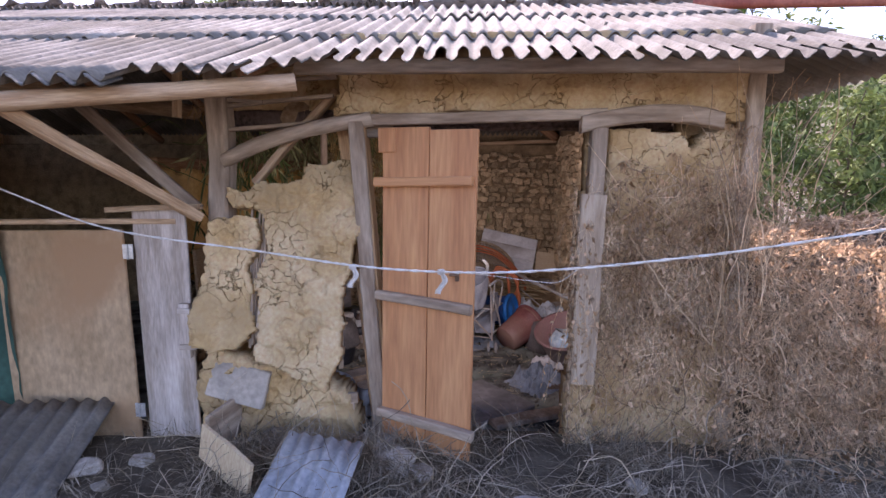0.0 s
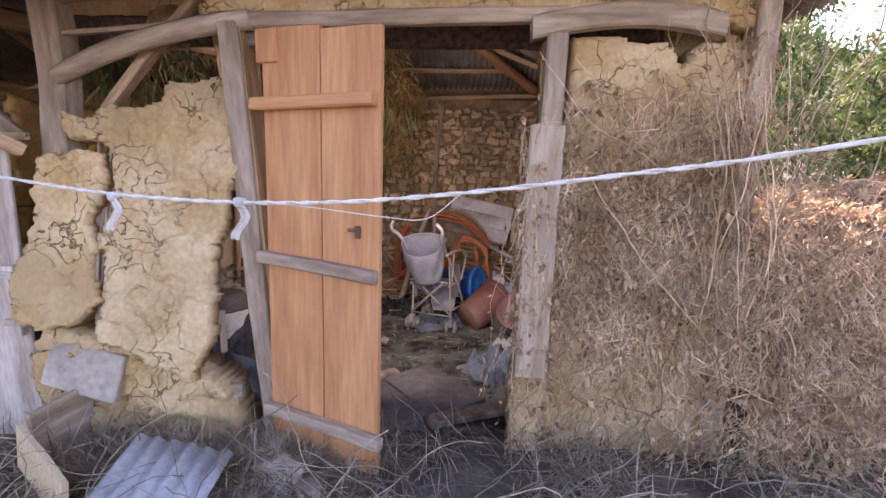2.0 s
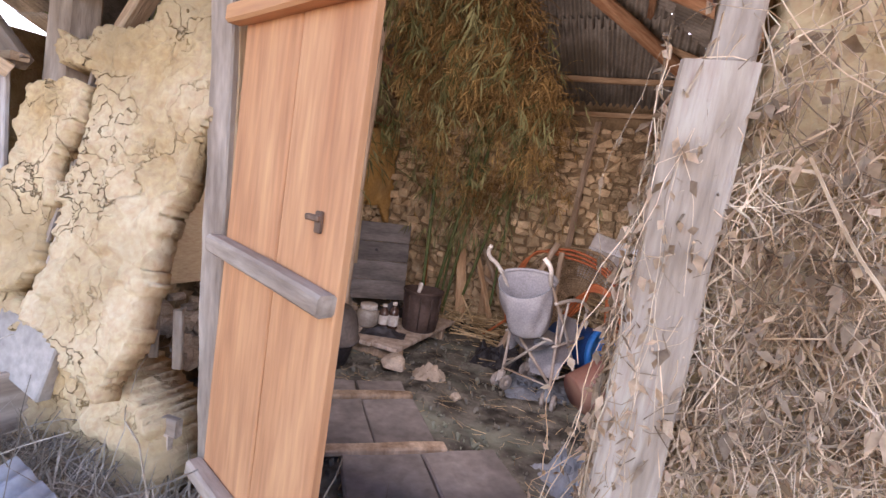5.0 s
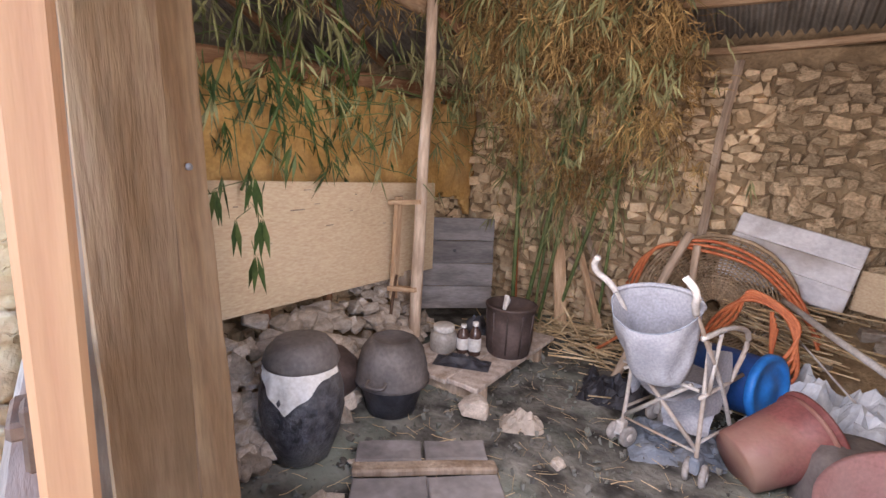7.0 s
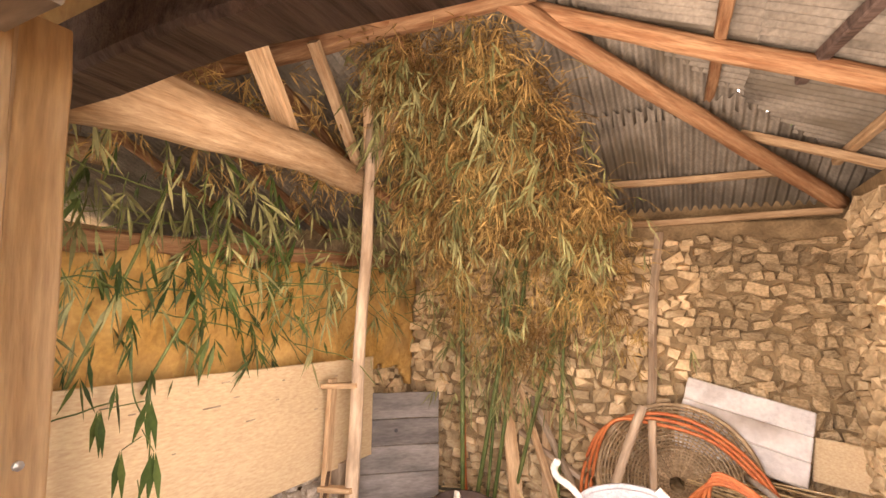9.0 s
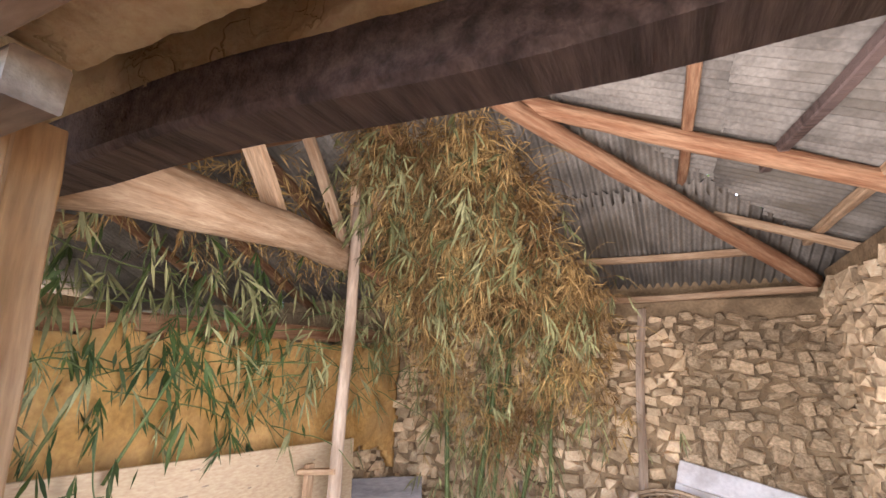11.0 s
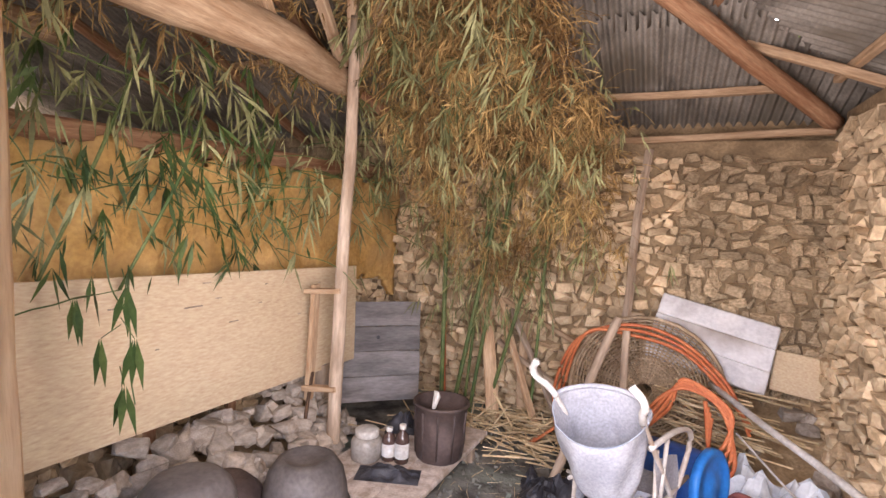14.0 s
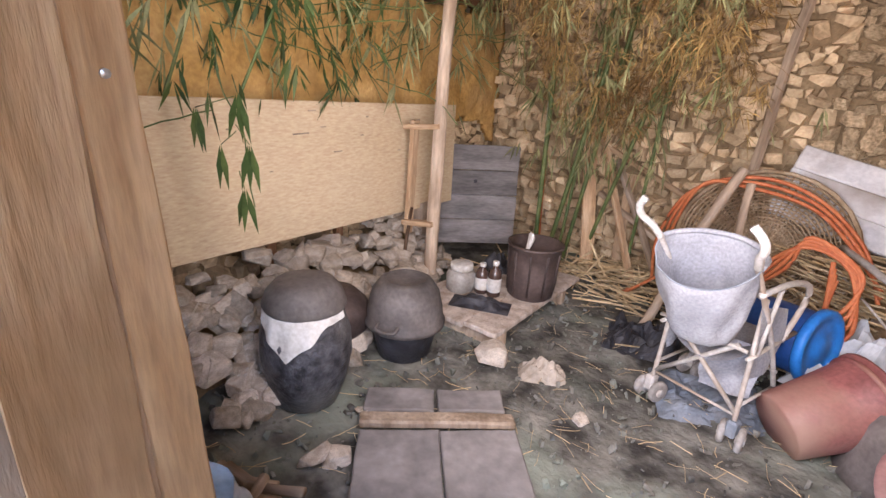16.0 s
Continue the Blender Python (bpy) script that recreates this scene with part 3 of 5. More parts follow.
put("nail", mesh_of("nail", *lathe([(0.002, 0), (0.007, 0.002), (0.007, 0.006), (0.002, 0.008)], 8), M_ZINC), front, (-0.318, 3.28, 1.226), (0, 90, 0))

# ---- other walls ----
rs = random.Random(11)
ROCKS = [mesh_of("stone", *rock(100 + k, 0.38, 13), M_STONE) for k in range(14)]


def stones(parent, a, b, z0, z1, put_at, pick, far_name):
    """Coursed rubble from a to b along a wall; put_at turns (along, out, up) into a place."""
    rest, row, z = [], 0, z0
    while z < z1:
        h = rs.uniform(0.045, 0.095)
        u = a - rs.uniform(0, 0.1)
        while u < b:
            w = rs.uniform(0.05, 0.16)
            c = (u + w / 2, rs.uniform(-0.022, 0.02), z + h / 2 + rs.uniform(-0.014, 0.014) + 0.015 * math.sin(u * 3))
            hh = h * rs.uniform(0.75, 1.3)
            m = put_at(*c)
            k = rs.randrange(14)
            spin = (rs.uniform(-8, 8), rs.uniform(-18, 18), rs.choice((0, 180)) + rs.uniform(-8, 8))
            if pick(c[0], c[2]):
                put("stone", ROCKS[k], parent, m[0], (spin[0], spin[1], spin[2] + m[1]), (w * 1.12, 0.14, hh * 1.2))
            else:
                t = Matrix.LocRotScale(m[0], Euler([radians(q) for q in (spin[0], spin[1], spin[2] + m[1])]), (w * 1.12, 0.14, hh * 1.2))
                rest.append(([t @ q.co for q in ROCKS[k].vertices], [tuple(p.vertices) for p in ROCKS[k].polygons]))
            u += w
        z += h
    if rest:
        ob = put(far_name, mesh_of(far_name, *join(*rest), M_STONEJ), parent)
        ob["kind"] = "stuff"


def wall_box(name, x0, x1, y0, y1, z0, z1, material, label):
    s = block(x1 - x0, y1 - y0, z1 - z0, 0.01, 6, 0.012)
    return tagged(put(name, mesh_of(name, *s, material), None, ((x0 + x1) / 2, (y0 + y1) / 2, z0)), label, "wall", kind="structure")


back = wall_box("wall_back", -6.3, 1.85, 6.86, 7.2, -0.2, 2.07, M_JOINT, "rubble wall of tan field stones in earth")
right = wall_box("wall_right", 1.47, 1.85, 3.34, 6.86, -0.2, 2.24, M_JOINT, "thick rubble side wall in earth mortar")
left = wall_box("wall_left", -2.05, -1.86, 4.0, 6.86, -0.2, 1.66, M_JOINT, "yellow mud-plastered partition with thin posts")
far_left = wall_box("wall_far_left", -6.4, -6.25, 3.1, 7.2, -0.2, 2.3, M_MUD, "plain mud end wall in the dark")
wall_box("wall_back_head", -6.3, 1.85, 7.06, 7.2, 2.0, 2.24, M_JOINT, "low earth head of the back wall under the eave")
plaster = put("plaster", mesh_of("plaster", *mud_slab([(-3.2, 0.85), (-0.2, 0.9), (0.1, 0.75), (0.1, 1.72), (-3.2, 1.62)], 0.05, 0.03, 0.02, 4, 9.0, 0.06), M_MUDIN, True), left, (0.21, 6.85 - left.location.y - 0.12, 0.2), (0, 0, 90), label="ochre mud plaster, fallen away below")
for k, (y, z0) in enumerate(((4.55, 0.1), (5.05, 0.1), (5.72, 0.3))):
    timber("stud", (-1.82, y, z0), (-1.81, y + 0.03, 1.68 if k < 2 else 1.25), 0.09, 0.05, M_BROWN, left, seed=30 + k)
timber("wall_plate", (-1.82, 3.5, 1.66), (-1.8, 6.85, 1.8), 0.1, 0.1, M_BROWN, left, seed=34)

# ---- roof ----
roof = tagged(new("roof"), "weathered corrugated cement roof on rough timbers", "roof", kind="structure")
SL = 0.415
SLOPE = math.degrees(math.atan(SL))


def slope(origin, turn, n_across, n_up, keep, width=0.9, length=1.5, pitch=0.1):
    """Rows of corrugated sheets that climb from an eave."""
    base = Matrix.Translation(origin) @ Matrix.Rotation(radians(turn), 4, "Z") @ Matrix.Rotation(radians(SLOPE), 4, "X")
    for i in range(n_across):
        for j in range(n_up):
            m = base @ Matrix.Translation((i * width, j * (length - 0.12), 0.012 * j + 0.004 * (i % 2))) @ Matrix.Rotation(radians(rs.uniform(-0.5, 0.5)), 4, "Z")
            s = corrugated(width + 0.05, length, pitch, keep=lambda p: keep(m @ p), seed=i * 3.7 + j, amp=0.019)
            if s[1]:
                put("roof_sheet", mesh_of("roof_sheet", *s, M_ROOF, True), roof).matrix_basis = m


def front_keep(p):
    return p.x < 2.17 and p.y < 5.05 and (p.y > 2.62 or (p.x < -0.45 and p.y > 2.42 + (p.x + 0.45) * 0.3))


slope((-6.3, 1.25, 2.13 - 1.4 * SL), 0, 10, 4, front_keep, length=1.12)
slope((2.2, 2.6, 2.08), 90, 6, 2, lambda p: abs(p.y - 5.0) < p.x + 0.2 + 0.06 and p.y < 7.5, pitch=0.065)
slope((2.2, 7.4, 2.08), 180, 10, 2, lambda p: p.y > 4.95 and p.x < 7.15 - 5 + 0.1 - (7.4 - p.y) + 0.0, pitch=0.065)
slope((-6.3, 7.4, 2.08), 180, 1, 2, lambda p: True)
for k in range(40):
    x = -6.2 + k * 0.21
    s = lathe([(0.055, 0), (0.06, 0.02), (0.066, 0.2), (0.075, 0.23), (0.06, 0.235)], 10)
    put("ridge_tile", mesh_of("ridge_tile", *s, M_TILE, True), roof, (x, 5.03 + 0.01 * math.sin(k), 3.15 + 0.012 * math.sin(k * 1.3)), (0, 90, 0))
    if k % 2 == 0:
        put("tile_knob", mesh_of("tile_knob", *rock(300 + k, 0.9, 18), M_TILE), roof, (x + 0.1, 4.98, 3.2), scale=(0.13, 0.12, 0.11))
put("red_ridge", mesh_of("red_ridge", *tube([(1.5, 5.6, 3.34), (5, 5.6, 3.36)], 0.05, 8), M_TILERED, True), roof)
# timbers under the sheets
timber("ridge_log", (-6.2, 5.0, 2.98), (-0.1, 5.0, 2.93), 0.14, 0.14, M_BROWN, roof, seed=40, round_log=True)
timber("hip_rafter", (-0.28, 5.0, 2.92), (1.40, 6.82, 2.15), 0.11, 0.11, M_BROWN, roof, seed=41, round_log=True, crook=0.02)
timber("hip_rafter", (-0.2, 5.0, 2.93), (1.7, 3.1, 2.2), 0.1, 0.1, M_BROWN, roof, seed=42, round_log=True, crook=0.03)
timber("rafter", (-0.25, 5.18, 2.96), (1.75, 5.48, 2.2), 0.1, 0.1, M_BROWN, roof, seed=43, round_log=True, crook=0.02)
for k, (p, q) in enumerate((((0.7, 4.0, 2.66), (0.64, 6.1, 2.68)), ((1.25, 3.7, 2.42), (1.0, 5.6, 2.53)), ((1.42, 4.6, 2.36), (1.34, 6.6, 2.38)), ((0.72, 6.3, 2.56), (1.8, 6.3, 2.14)))):
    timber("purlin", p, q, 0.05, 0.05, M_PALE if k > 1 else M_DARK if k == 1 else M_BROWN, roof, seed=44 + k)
for k, (p, q) in enumerate((((-0.1, 6.62, 2.34), (1.1, 6.62, 2.34)), ((-0.6, 6.82, 2.06), (1.4, 6.82, 2.1)), ((-3, 6.0, 2.6), (-0.4, 6.0, 2.6)), ((-4, 4.0, 2.6), (-0.4, 4.0, 2.6)))):
    timber("batten", p, q, 0.06, 0.045, M_PALE, roof, seed=50 + k)
for k, x in enumerate((-3.9, -2.9, -1.9, -0.9)):
    timber("common_rafter", (x, 5.0, 2.95), (x, 6.95, 2.12), 0.09, 0.09, M_BROWN, roof, seed=60 + k, round_log=True)
    timber("common_rafter", (x, 5.0, 2.95), (x, 2.9, 2.12), 0.09, 0.09, M_BROWN, roof, seed=70 + k, round_log=True)
for k, x in enumerate((0.1, 0.8, 1.4)):
    timber("common_rafter", (x, 3.9 - 0.2 * k, 2.56 - 0.09 * k), (x, 2.85, 2.14), 0.08, 0.08, M_BROWN, roof, seed=76 + k, round_log=True)
timber("curved_tie_beam", (-0.8, 3.4, 1.95), (-1.36, 5.5, 2.18), 0.21, 0.21, M_PALE, roof, bow=0.055, seed=80, round_log=True, taper=0.8, crook=0.03, corner=0.5)
timber("tail_log", (-1.36, 5.48, 2.18), (-1.2, 6.8, 1.98), 0.08, 0.08, M_BROWN, roof, seed=81, round_log=True)
for k, (p, q, w) in enumerate((((-1.18, 4.68, 2.12), (-1.12, 4.3, 2.56), 0.1), ((-1.28, 5.3, 2.25), (-1.2, 4.75, 2.78), 0.06), ((-1.24, 5.35, 2.25), (-0.92, 5.3, 2.85), 0.08), ((-1.2, 5.3, 2.25), (-1.18, 5.2, 2.8), 0.06))):
    timber("strut", p, q, w, 0.05, M_PALE, roof, seed=82 + k)
timber("eave_pole", (-3.6, 1.6, 1.60), (-0.5, 2.5, 1.99), 0.075, 0.075, M_PALE, roof, seed=90, round_log=True)
timber("eave_prop", (-1.24, 3.0, 1.36), (-1.58, 2.2, 1.85), 0.06, 0.05, M_PALE, roof, seed=91)
timber("eave_prop", (-1.27, 3.05, 1.40), (-1.95, 2.9, 2.1), 0.05, 0.06, M_GREY, roof, seed=92)
timber("log_end", (-1.9, 2.5, 1.98), (-1.9, 4.2, 2.1), 0.11, 0.11, M_PALE, roof, seed=93, round_log=True)
timber("eave_batten", (-0.6, 2.8, 2.12), (1.72, 2.8, 2.12), 0.05, 0.07, M_GREY, roof, seed=94)
timber("wall_plate", (-6.2, 3.2, 2.26), (1.75, 3.2, 2.3), 0.1, 0.1, M_BROWN, roof, seed=95)
timber("hanger", (-1.32, 2.98, 1.9), (-1.31, 2.98, 2.15), 0.05, 0.03, M_PALE, roof, seed=96)


# ---- front yard and doors ----
def plank_door():
    d = thing("plank_door", (-0.235, 3.045, 0.06), "open orange-brown plank door with grey battens", "door", rot=(0, 0, -19.5))
    put("plank", mesh_of("plank", *block(0.275, 0.028, 1.79, 0.004, 3, 0.002, 1), M_DOOR), d, (0.14, 0, 0.0), (0, 0.9, 0))
    put("plank", mesh_of("plank", *block(0.262, 0.028, 1.79, 0.004, 3, 0.002, 2), M_DOOR), d, (0.412, 0.001, -0.02), (0, 0.9, 0))
    for z, tilt, w in ((1.5, 0.5, 0.56), (0.86, 3.5, 0.56), (0.18, 4.5, 0.58)):
        ob = timber("batten", (0, 0, 0), (w, 0, 0), 0.05, 0.05, M_DOOR if z > 1.4 else M_GREY, None, seed=z * 7, corner=0.3)
        ob.parent = d
        ob.matrix_basis = Matrix.Translation((-0.005, -0.033, z + 0.01)) @ Matrix.Rotation(radians(90 + tilt), 4, "Y") @ Matrix.Rotation(radians(90), 4, "Z")
    plate = put("lock_plate", mesh_of("lock_plate", *block(0.022, 0.012, 0.05, 0.003), M_STEEL), d, (0.468, -0.019, 0.985), label="rusty keyhole plate")
    put("latch", mesh_of("latch", *block(0.05, 0.016, 0.014, 0.003), M_STEEL), plate, (-0.015, -0.006, 0.026))
    put("patch_board", mesh_of("patch_board", *block(0.105, 0.02, 0.13, 0.004), M_DOOR), d, (0.06, -0.016, 1.66))
    return d


plank_door()

door2 = thing("plywood_door", (-2.46, 3.03, 0.02), "closed tan plywood door on steel hinges", "door")
put("panel", mesh_of("panel", *block(0.77, 0.022, 1.26, 0.004, 4, 0.003), M_PLYDOOR), door2, (0.39, 0, 0), (0, -1.0, 0))
for z in (0.15, 1.1):
    h = put("hinge", mesh_of("hinge", *block(0.06, 0.008, 0.085, 0.002), M_ZINC), door2, (0.785, -0.016, z), label="zinc butt hinge")
    put("pin", mesh_of("pin", *tube([(0, -0.006, 0), (0, -0.006, 0.085)], 0.006, 8), M_ZINC), h)
frame2 = thing("door_frame", (-1.5, 3.05, 0.0), "greyed plywood strip and boards framing a door", "door frame")
put("strip", mesh_of("strip", *block(0.31, 0.02, 1.46, 0.004, 4, 0.003), M_PLYGREY), frame2, (0.01, 0.0, -0.04), (0, -0.5, 0))
timber("head_board", (-2.55, 3.06, 1.32), (-1.4, 3.06, 1.34), 0.05, 0.03, M_PALE, frame2, seed=3)
timber("head_board", (-1.78, 3.03, 1.40), (-1.25, 3.03, 1.42), 0.06, 0.03, M_PALE, frame2, seed=4)
timber("sill_board", (-2.5, 3.0, 0.0), (-1.66, 3.0, 0.0), 0.06, 0.04, M_GREY, frame2, seed=5)
timber("catch_board", (-1.36, 3.0, 0.55), (-1.36, 3.0, 0.87), 0.06, 0.03, M_PLYGREY, frame2, seed=6)
timber("catch_board", (-1.38, 2.99, 0.83), (-1.28, 2.99, 0.83), 0.06, 0.03, M_PLYGREY, frame2, seed=7)
timber("catch_board", (-1.38, 2.99, 0.62), (-1.28, 2.99, 0.62), 0.06, 0.03, M_PLYGREY, frame2, seed=8)
tarp = tagged(put("tarpaulin", mesh_of("tarpaulin", *cloth(30, 24, lambda u, w: (-4.6 + 2.2 * u, 3.02 + 0.03 * math.sin(u * 40 + w * 3) + 0.03 * noise.noise(Vector((u * 6, w * 6, 0))), -0.02 + 1.33 * w)), M_GREEN, True)), "dark green tarpaulin hung beside the plywood door", "tarpaulin")

trough = thing("trough", (-0.78, 2.92, 0.0), "broken wooden trough full of rubbish and dry stems", "trough")
for nm, p, q, w, h in (("side_board", (-1.1, 3.0, 0.3), (-0.38, 3.06, 0.3), 0.06, 0.03), ("side_board", (-1.12, 2.76, 0.2), (-1.06, 3.02, 0.22), 0.22, 0.025), ("bottom_board", (-1.08, 2.88, 0.07), (-0.4, 2.92, 0.07), 0.2, 0.02), ("back_board", (-1.08, 3.03, 0.18), (-0.4, 3.05, 0.18), 0.2, 0.02)):
    timber(nm, p, q, w, h, M_GREY, trough, seed=len(nm), roll=90 if nm != "bottom_board" else 0)
ob = tagged(timber("loose_board", (-1.14, 2.72, 0.2), (-0.80, 2.52, 0.10), 0.02, 0.21, M_PLY, seed=3, corner=0.1, crook=0.004), "pale split board leaning on the trough", "board")
tin = tagged(put("tin_sheet", mesh_of("tin_sheet", *corrugated(0.42, 0.62, 0.075, 0.012, 0.002, seed=2), M_TIN, True), None, (-0.78, 2.22, -0.02), (24, 4, -7)), "pale crumpled corrugated tin sheet on the grass", "metal sheet")
darksheet = tagged(put("cement_sheet", mesh_of("cement_sheet", *corrugated(0.62, 0.75, 0.09, 0.017, 0.007, seed=5), M_ROOF, True), None, (-2.3, 2.2, 0.06), (18, 2, 12)), "mossy broken corrugated cement sheet by the door", "roof sheet")
ob = tagged(put("concrete_slab", mesh_of("concrete_slab", *block(0.34, 0.05, 0.22, 0.006, 1, 0.004), M_ROCK), None, (-1.08, 2.97, 0.30), (-8, 14, 0)), "broken grey concrete slab under the mud panel", "slab")
for k, (x, y, s) in enumerate(((-1.5, 2.75, 0.1), (-1.75, 2.62, 0.16), (-0.2, 2.92, 0.17), (0.02, 2.72, 0.12), (0.55, 2.45, 0.15), (1.45, 2.35, 0.14), (-1.55, 2.5, 0.08), (1.1, 2.62, 0.1), (-0.12, 2.8, 0.2))):
    tagged(put("yard_stone", mesh_of("yard_stone", *rock(500 + k, 0.6, 18), M_ROCK, False), None, (x, y, ground_z(x, y) + s * 0.18), (0, 0, k * 40), (s * 1.4, s, s * 0.7)), "rough grey stone half sunk in dry grass", "stone", "stones in the yard")

rope = thing("clothesline", (0, 1.95, 1.27), "frayed white clothesline rope with knotted rags", "rope")
line = smooth_line([(-6, 3.2, 2.7), (-3.4, 2.95, 1.93), (-2.0, 2.62, 1.517), (-1.4, 2.5, 1.345), (-0.6, 2.25, 1.283), (-0.16, 2.05, 1.262), (0.16, 1.97, 1.257), (0.45, 1.92, 1.272), (0.85, 1.85, 1.325), (1.4, 1.8, 1.42), (3.5, 1.5, 1.85), (6, 1.2, 2.4)], 10)
rope_at = [p - Vector((0, 1.95, 1.27)) for p in line]
for k in range(2):
    tw = [p + Vector((0, math.cos(i * 1.9 + k * math.pi), math.sin(i * 1.9 + k * math.pi))) * 0.0024 for i, p in enumerate(rope_at)]
    put("strand", mesh_of("strand", *tube(tw, 0.0031, 6), M_ROPE, True), rope)
for x, dy in ((-0.16, 0.10), (0.16, 0.02)):
    put("knot", mesh_of("knot", *rock(600, 0.9, 20), M_ROPE, True), rope, (x, dy, -0.012), scale=(0.034, 0.026, 0.026))
    put("rag", mesh_of("rag", *cloth(4, 8, lambda u, w: (0.02 * u + 0.012 * math.sin(w * 5), 0.006 * math.sin(u * 6), -0.07 * w)), M_ROPE, True), rope, (x - 0.01, dy - 0.004, -0.018))
put("loose_end", mesh_of("loose_end", *tube(smooth_line([(0.16, 0.02, -0.012), (0.3, -0.005, -0.016), (0.46, -0.03, -0.03), (0.54, -0.04, -0.03), (0.60, -0.05, 0.015)], 8), 0.0011, 5), M_ROPE, True), rope)

# ---- dry growth outside ----
rg = random.Random(21)


def grass_at(r):
    while True:
        x, y = r.uniform(-3.0, 4.2), r.uniform(1.0, 3.12)
        clump = noise.noise(Vector((x * 2.3, y * 2.3, 9)))
        if -1.4 < x < -0.3 and y > 2.75 and r.random() < 0.6:
            continue
        if x < -1.2 and r.random() < 0.7:
            continue
        if r.random() < 0.45 + clump:
            return x, y


items, stems = [], []
for k in range(34000):
    x, y = grass_at(rg) if k % 9 else (rg.uniform(-1.05, 0.0), rg.uniform(2.7, 3.0))
    d = Vector((rg.gauss(0, 1), rg.gauss(0, 1), rg.uniform(0.15, 0.9))).normalized()
    s = d.cross(Vector((0, 0, 1))).normalized()
    tall = 1.0 + (0.8 if y > 2.7 else 0)
    items.append((Vector((x, y, ground_z(x, y) + rg.uniform(-0.02, 0.03 * tall))), d, rg.uniform(0.06, 0.2) * tall, rg.uniform(0.003, 0.007), rg.uniform(0, 1.0), s))
grass = tagged(put("dry_grass", mesh_of("dry_grass", *blades(items), M_GRASS)), "matted pale dry grass in front of the shed", "grass", kind="stuff")


def stem(r, p, d, n, step, bend, sag):
    pts = [Vector(p)]
    d = Vector(d)
    for _ in range(n):
        d = (d + rand_dir(r) * bend + Vector((0, 0, -sag))).normalized()
        q = pts[-1] + d * step
        q.z = max(q.z, 0.04)
        pts.append(q)
    return pts


for k in range(620):
    x, y = rg.uniform(-1.1, 4.0), rg.uniform(1.6, 2.85)
    stems.append(tube(stem(rg, (x, y, rg.uniform(0.03, 0.14)), (rg.gauss(0, 1), rg.gauss(0, 0.6), rg.uniform(0, 0.6)), 9, 0.06, 0.35, 0.08), rg.uniform(0.0012, 0.0028), 3))
tagged(put("dry_stems", mesh_of("dry_stems", *join(*stems), M_GRASS)), "tangled bleached stems lying over the grass", "dry plants", kind="stuff")

# vines over the wall beside the doorway
vines, dead = [], []


def wall_out(x, z):
    """How far the growth stands off the wall."""
    return WALL_Y - 0.02 - max(0.0, (1.0 - z)) * 0.10 * (0.3 + max(0.0, x - 0.9)) - 0.03 * max(0, noise.noise(Vector((x * 3, z * 3, 4))))


for k in range(1750):
    x = 0.98 + 1.9 * rg.random() ** 0.9 if k % 24 else 0.9 + 0.1 * rg.random()
    top = min(1.9 if x > 1.7 else 1.62 - 0.25 * abs(x - 1.3), 1.75) * rg.uniform(0.5, 1.08)
    if x > 1.85:
        top = rg.uniform(0.3, 1.15)
    pts, q = [], Vector((x, wall_out(x, top), top))
    d = Vector((rg.gauss(0, 0.5), 0, -1))
    for i in range(rg.randrange(8, 26)):
        pts.append(q.copy())
        d = (d + Vector((rg.gauss(0, 0.45), 0, rg.gauss(0, 0.42) - 0.13))).normalized()
        q = q + d * 0.055
        q.x = max(q.x, 0.84)
        if q.z < 0.03:
            break
        y = wall_out(q.x, q.z) if q.x < 1.85 else min(wall_out(q.x, q.z), WALL_Y + (q.x - 1.85) * 0.6)
        q.y = y - abs(rg.gauss(0, 0.034))
    if len(pts) > 2:
        vines.append(tube(pts, rg.uniform(0.0005, 0.0016) * (2.2 if k % 14 == 0 else 1), 3))
        for p in pts[::3]:
            for _ in range(rg.choice((0, 1, 1, 2))):
                d2 = rand_dir(rg, -0.6)
                dead.append((p, d2, rg.uniform(0.012, 0.042), rg.uniform(0.009, 0.03), rg.uniform(0.2, 1.6), d2.cross(rand_dir(rg)).normalized()))
for k in range(46):
    x = rg.uniform(1.6, 1.9)
    vines.append(tube(stem(rg, (x, WALL_Y - 0.07, rg.uniform(0.3, 1.2)), (rg.gauss(0, 0.15), 0, 1), 22, 0.055, 0.16, 0.0), rg.uniform(0.001, 0.003), 4))
for k in range(44):
    x, z = rg.uniform(0.83, 0.93), rg.uniform(0.7, 1.6)
    pts = stem(rg, (x, WALL_Y - 0.07, z), (-0.1, -0.05, -1), rg.randrange(6, 15), 0.045, 0.28, 0.2)
    vines.append(tube(pts, rg.uniform(0.0006, 0.0016), 3))
    for p in pts[::2]:
        d2 = rand_dir(rg, -0.8)
        dead.append((p, d2, rg.uniform(0.012, 0.036), rg.uniform(0.01, 0.024), 0.6, d2.cross(rand_dir(rg)).normalized()))
tagged(put("dry_vines", mesh_of("dry_vines", *join(*vines), M_VINE)), "bare brown vines hanging over the mud wall", "vine", kind="stuff")
tagged(put("dead_leaves", mesh_of("dead_leaves", *blades(dead), M_DEAD)), "shrivelled brown leaves caught in the vines", "leaves", kind="stuff")

# overgrown heap past the corner
heap_v, heap_f = [], []


def heap_z(x, y):
    return 1.28 * max(0.0, 1 - ((x - 4.0) / 2.3) ** 4) * max(0.0, 1 - ((y - 4.6) / 1.9) ** 2) * (1 + 0.25 * noise.noise(Vector((x * 1.4, y * 1.4, 2)))) - 0.05


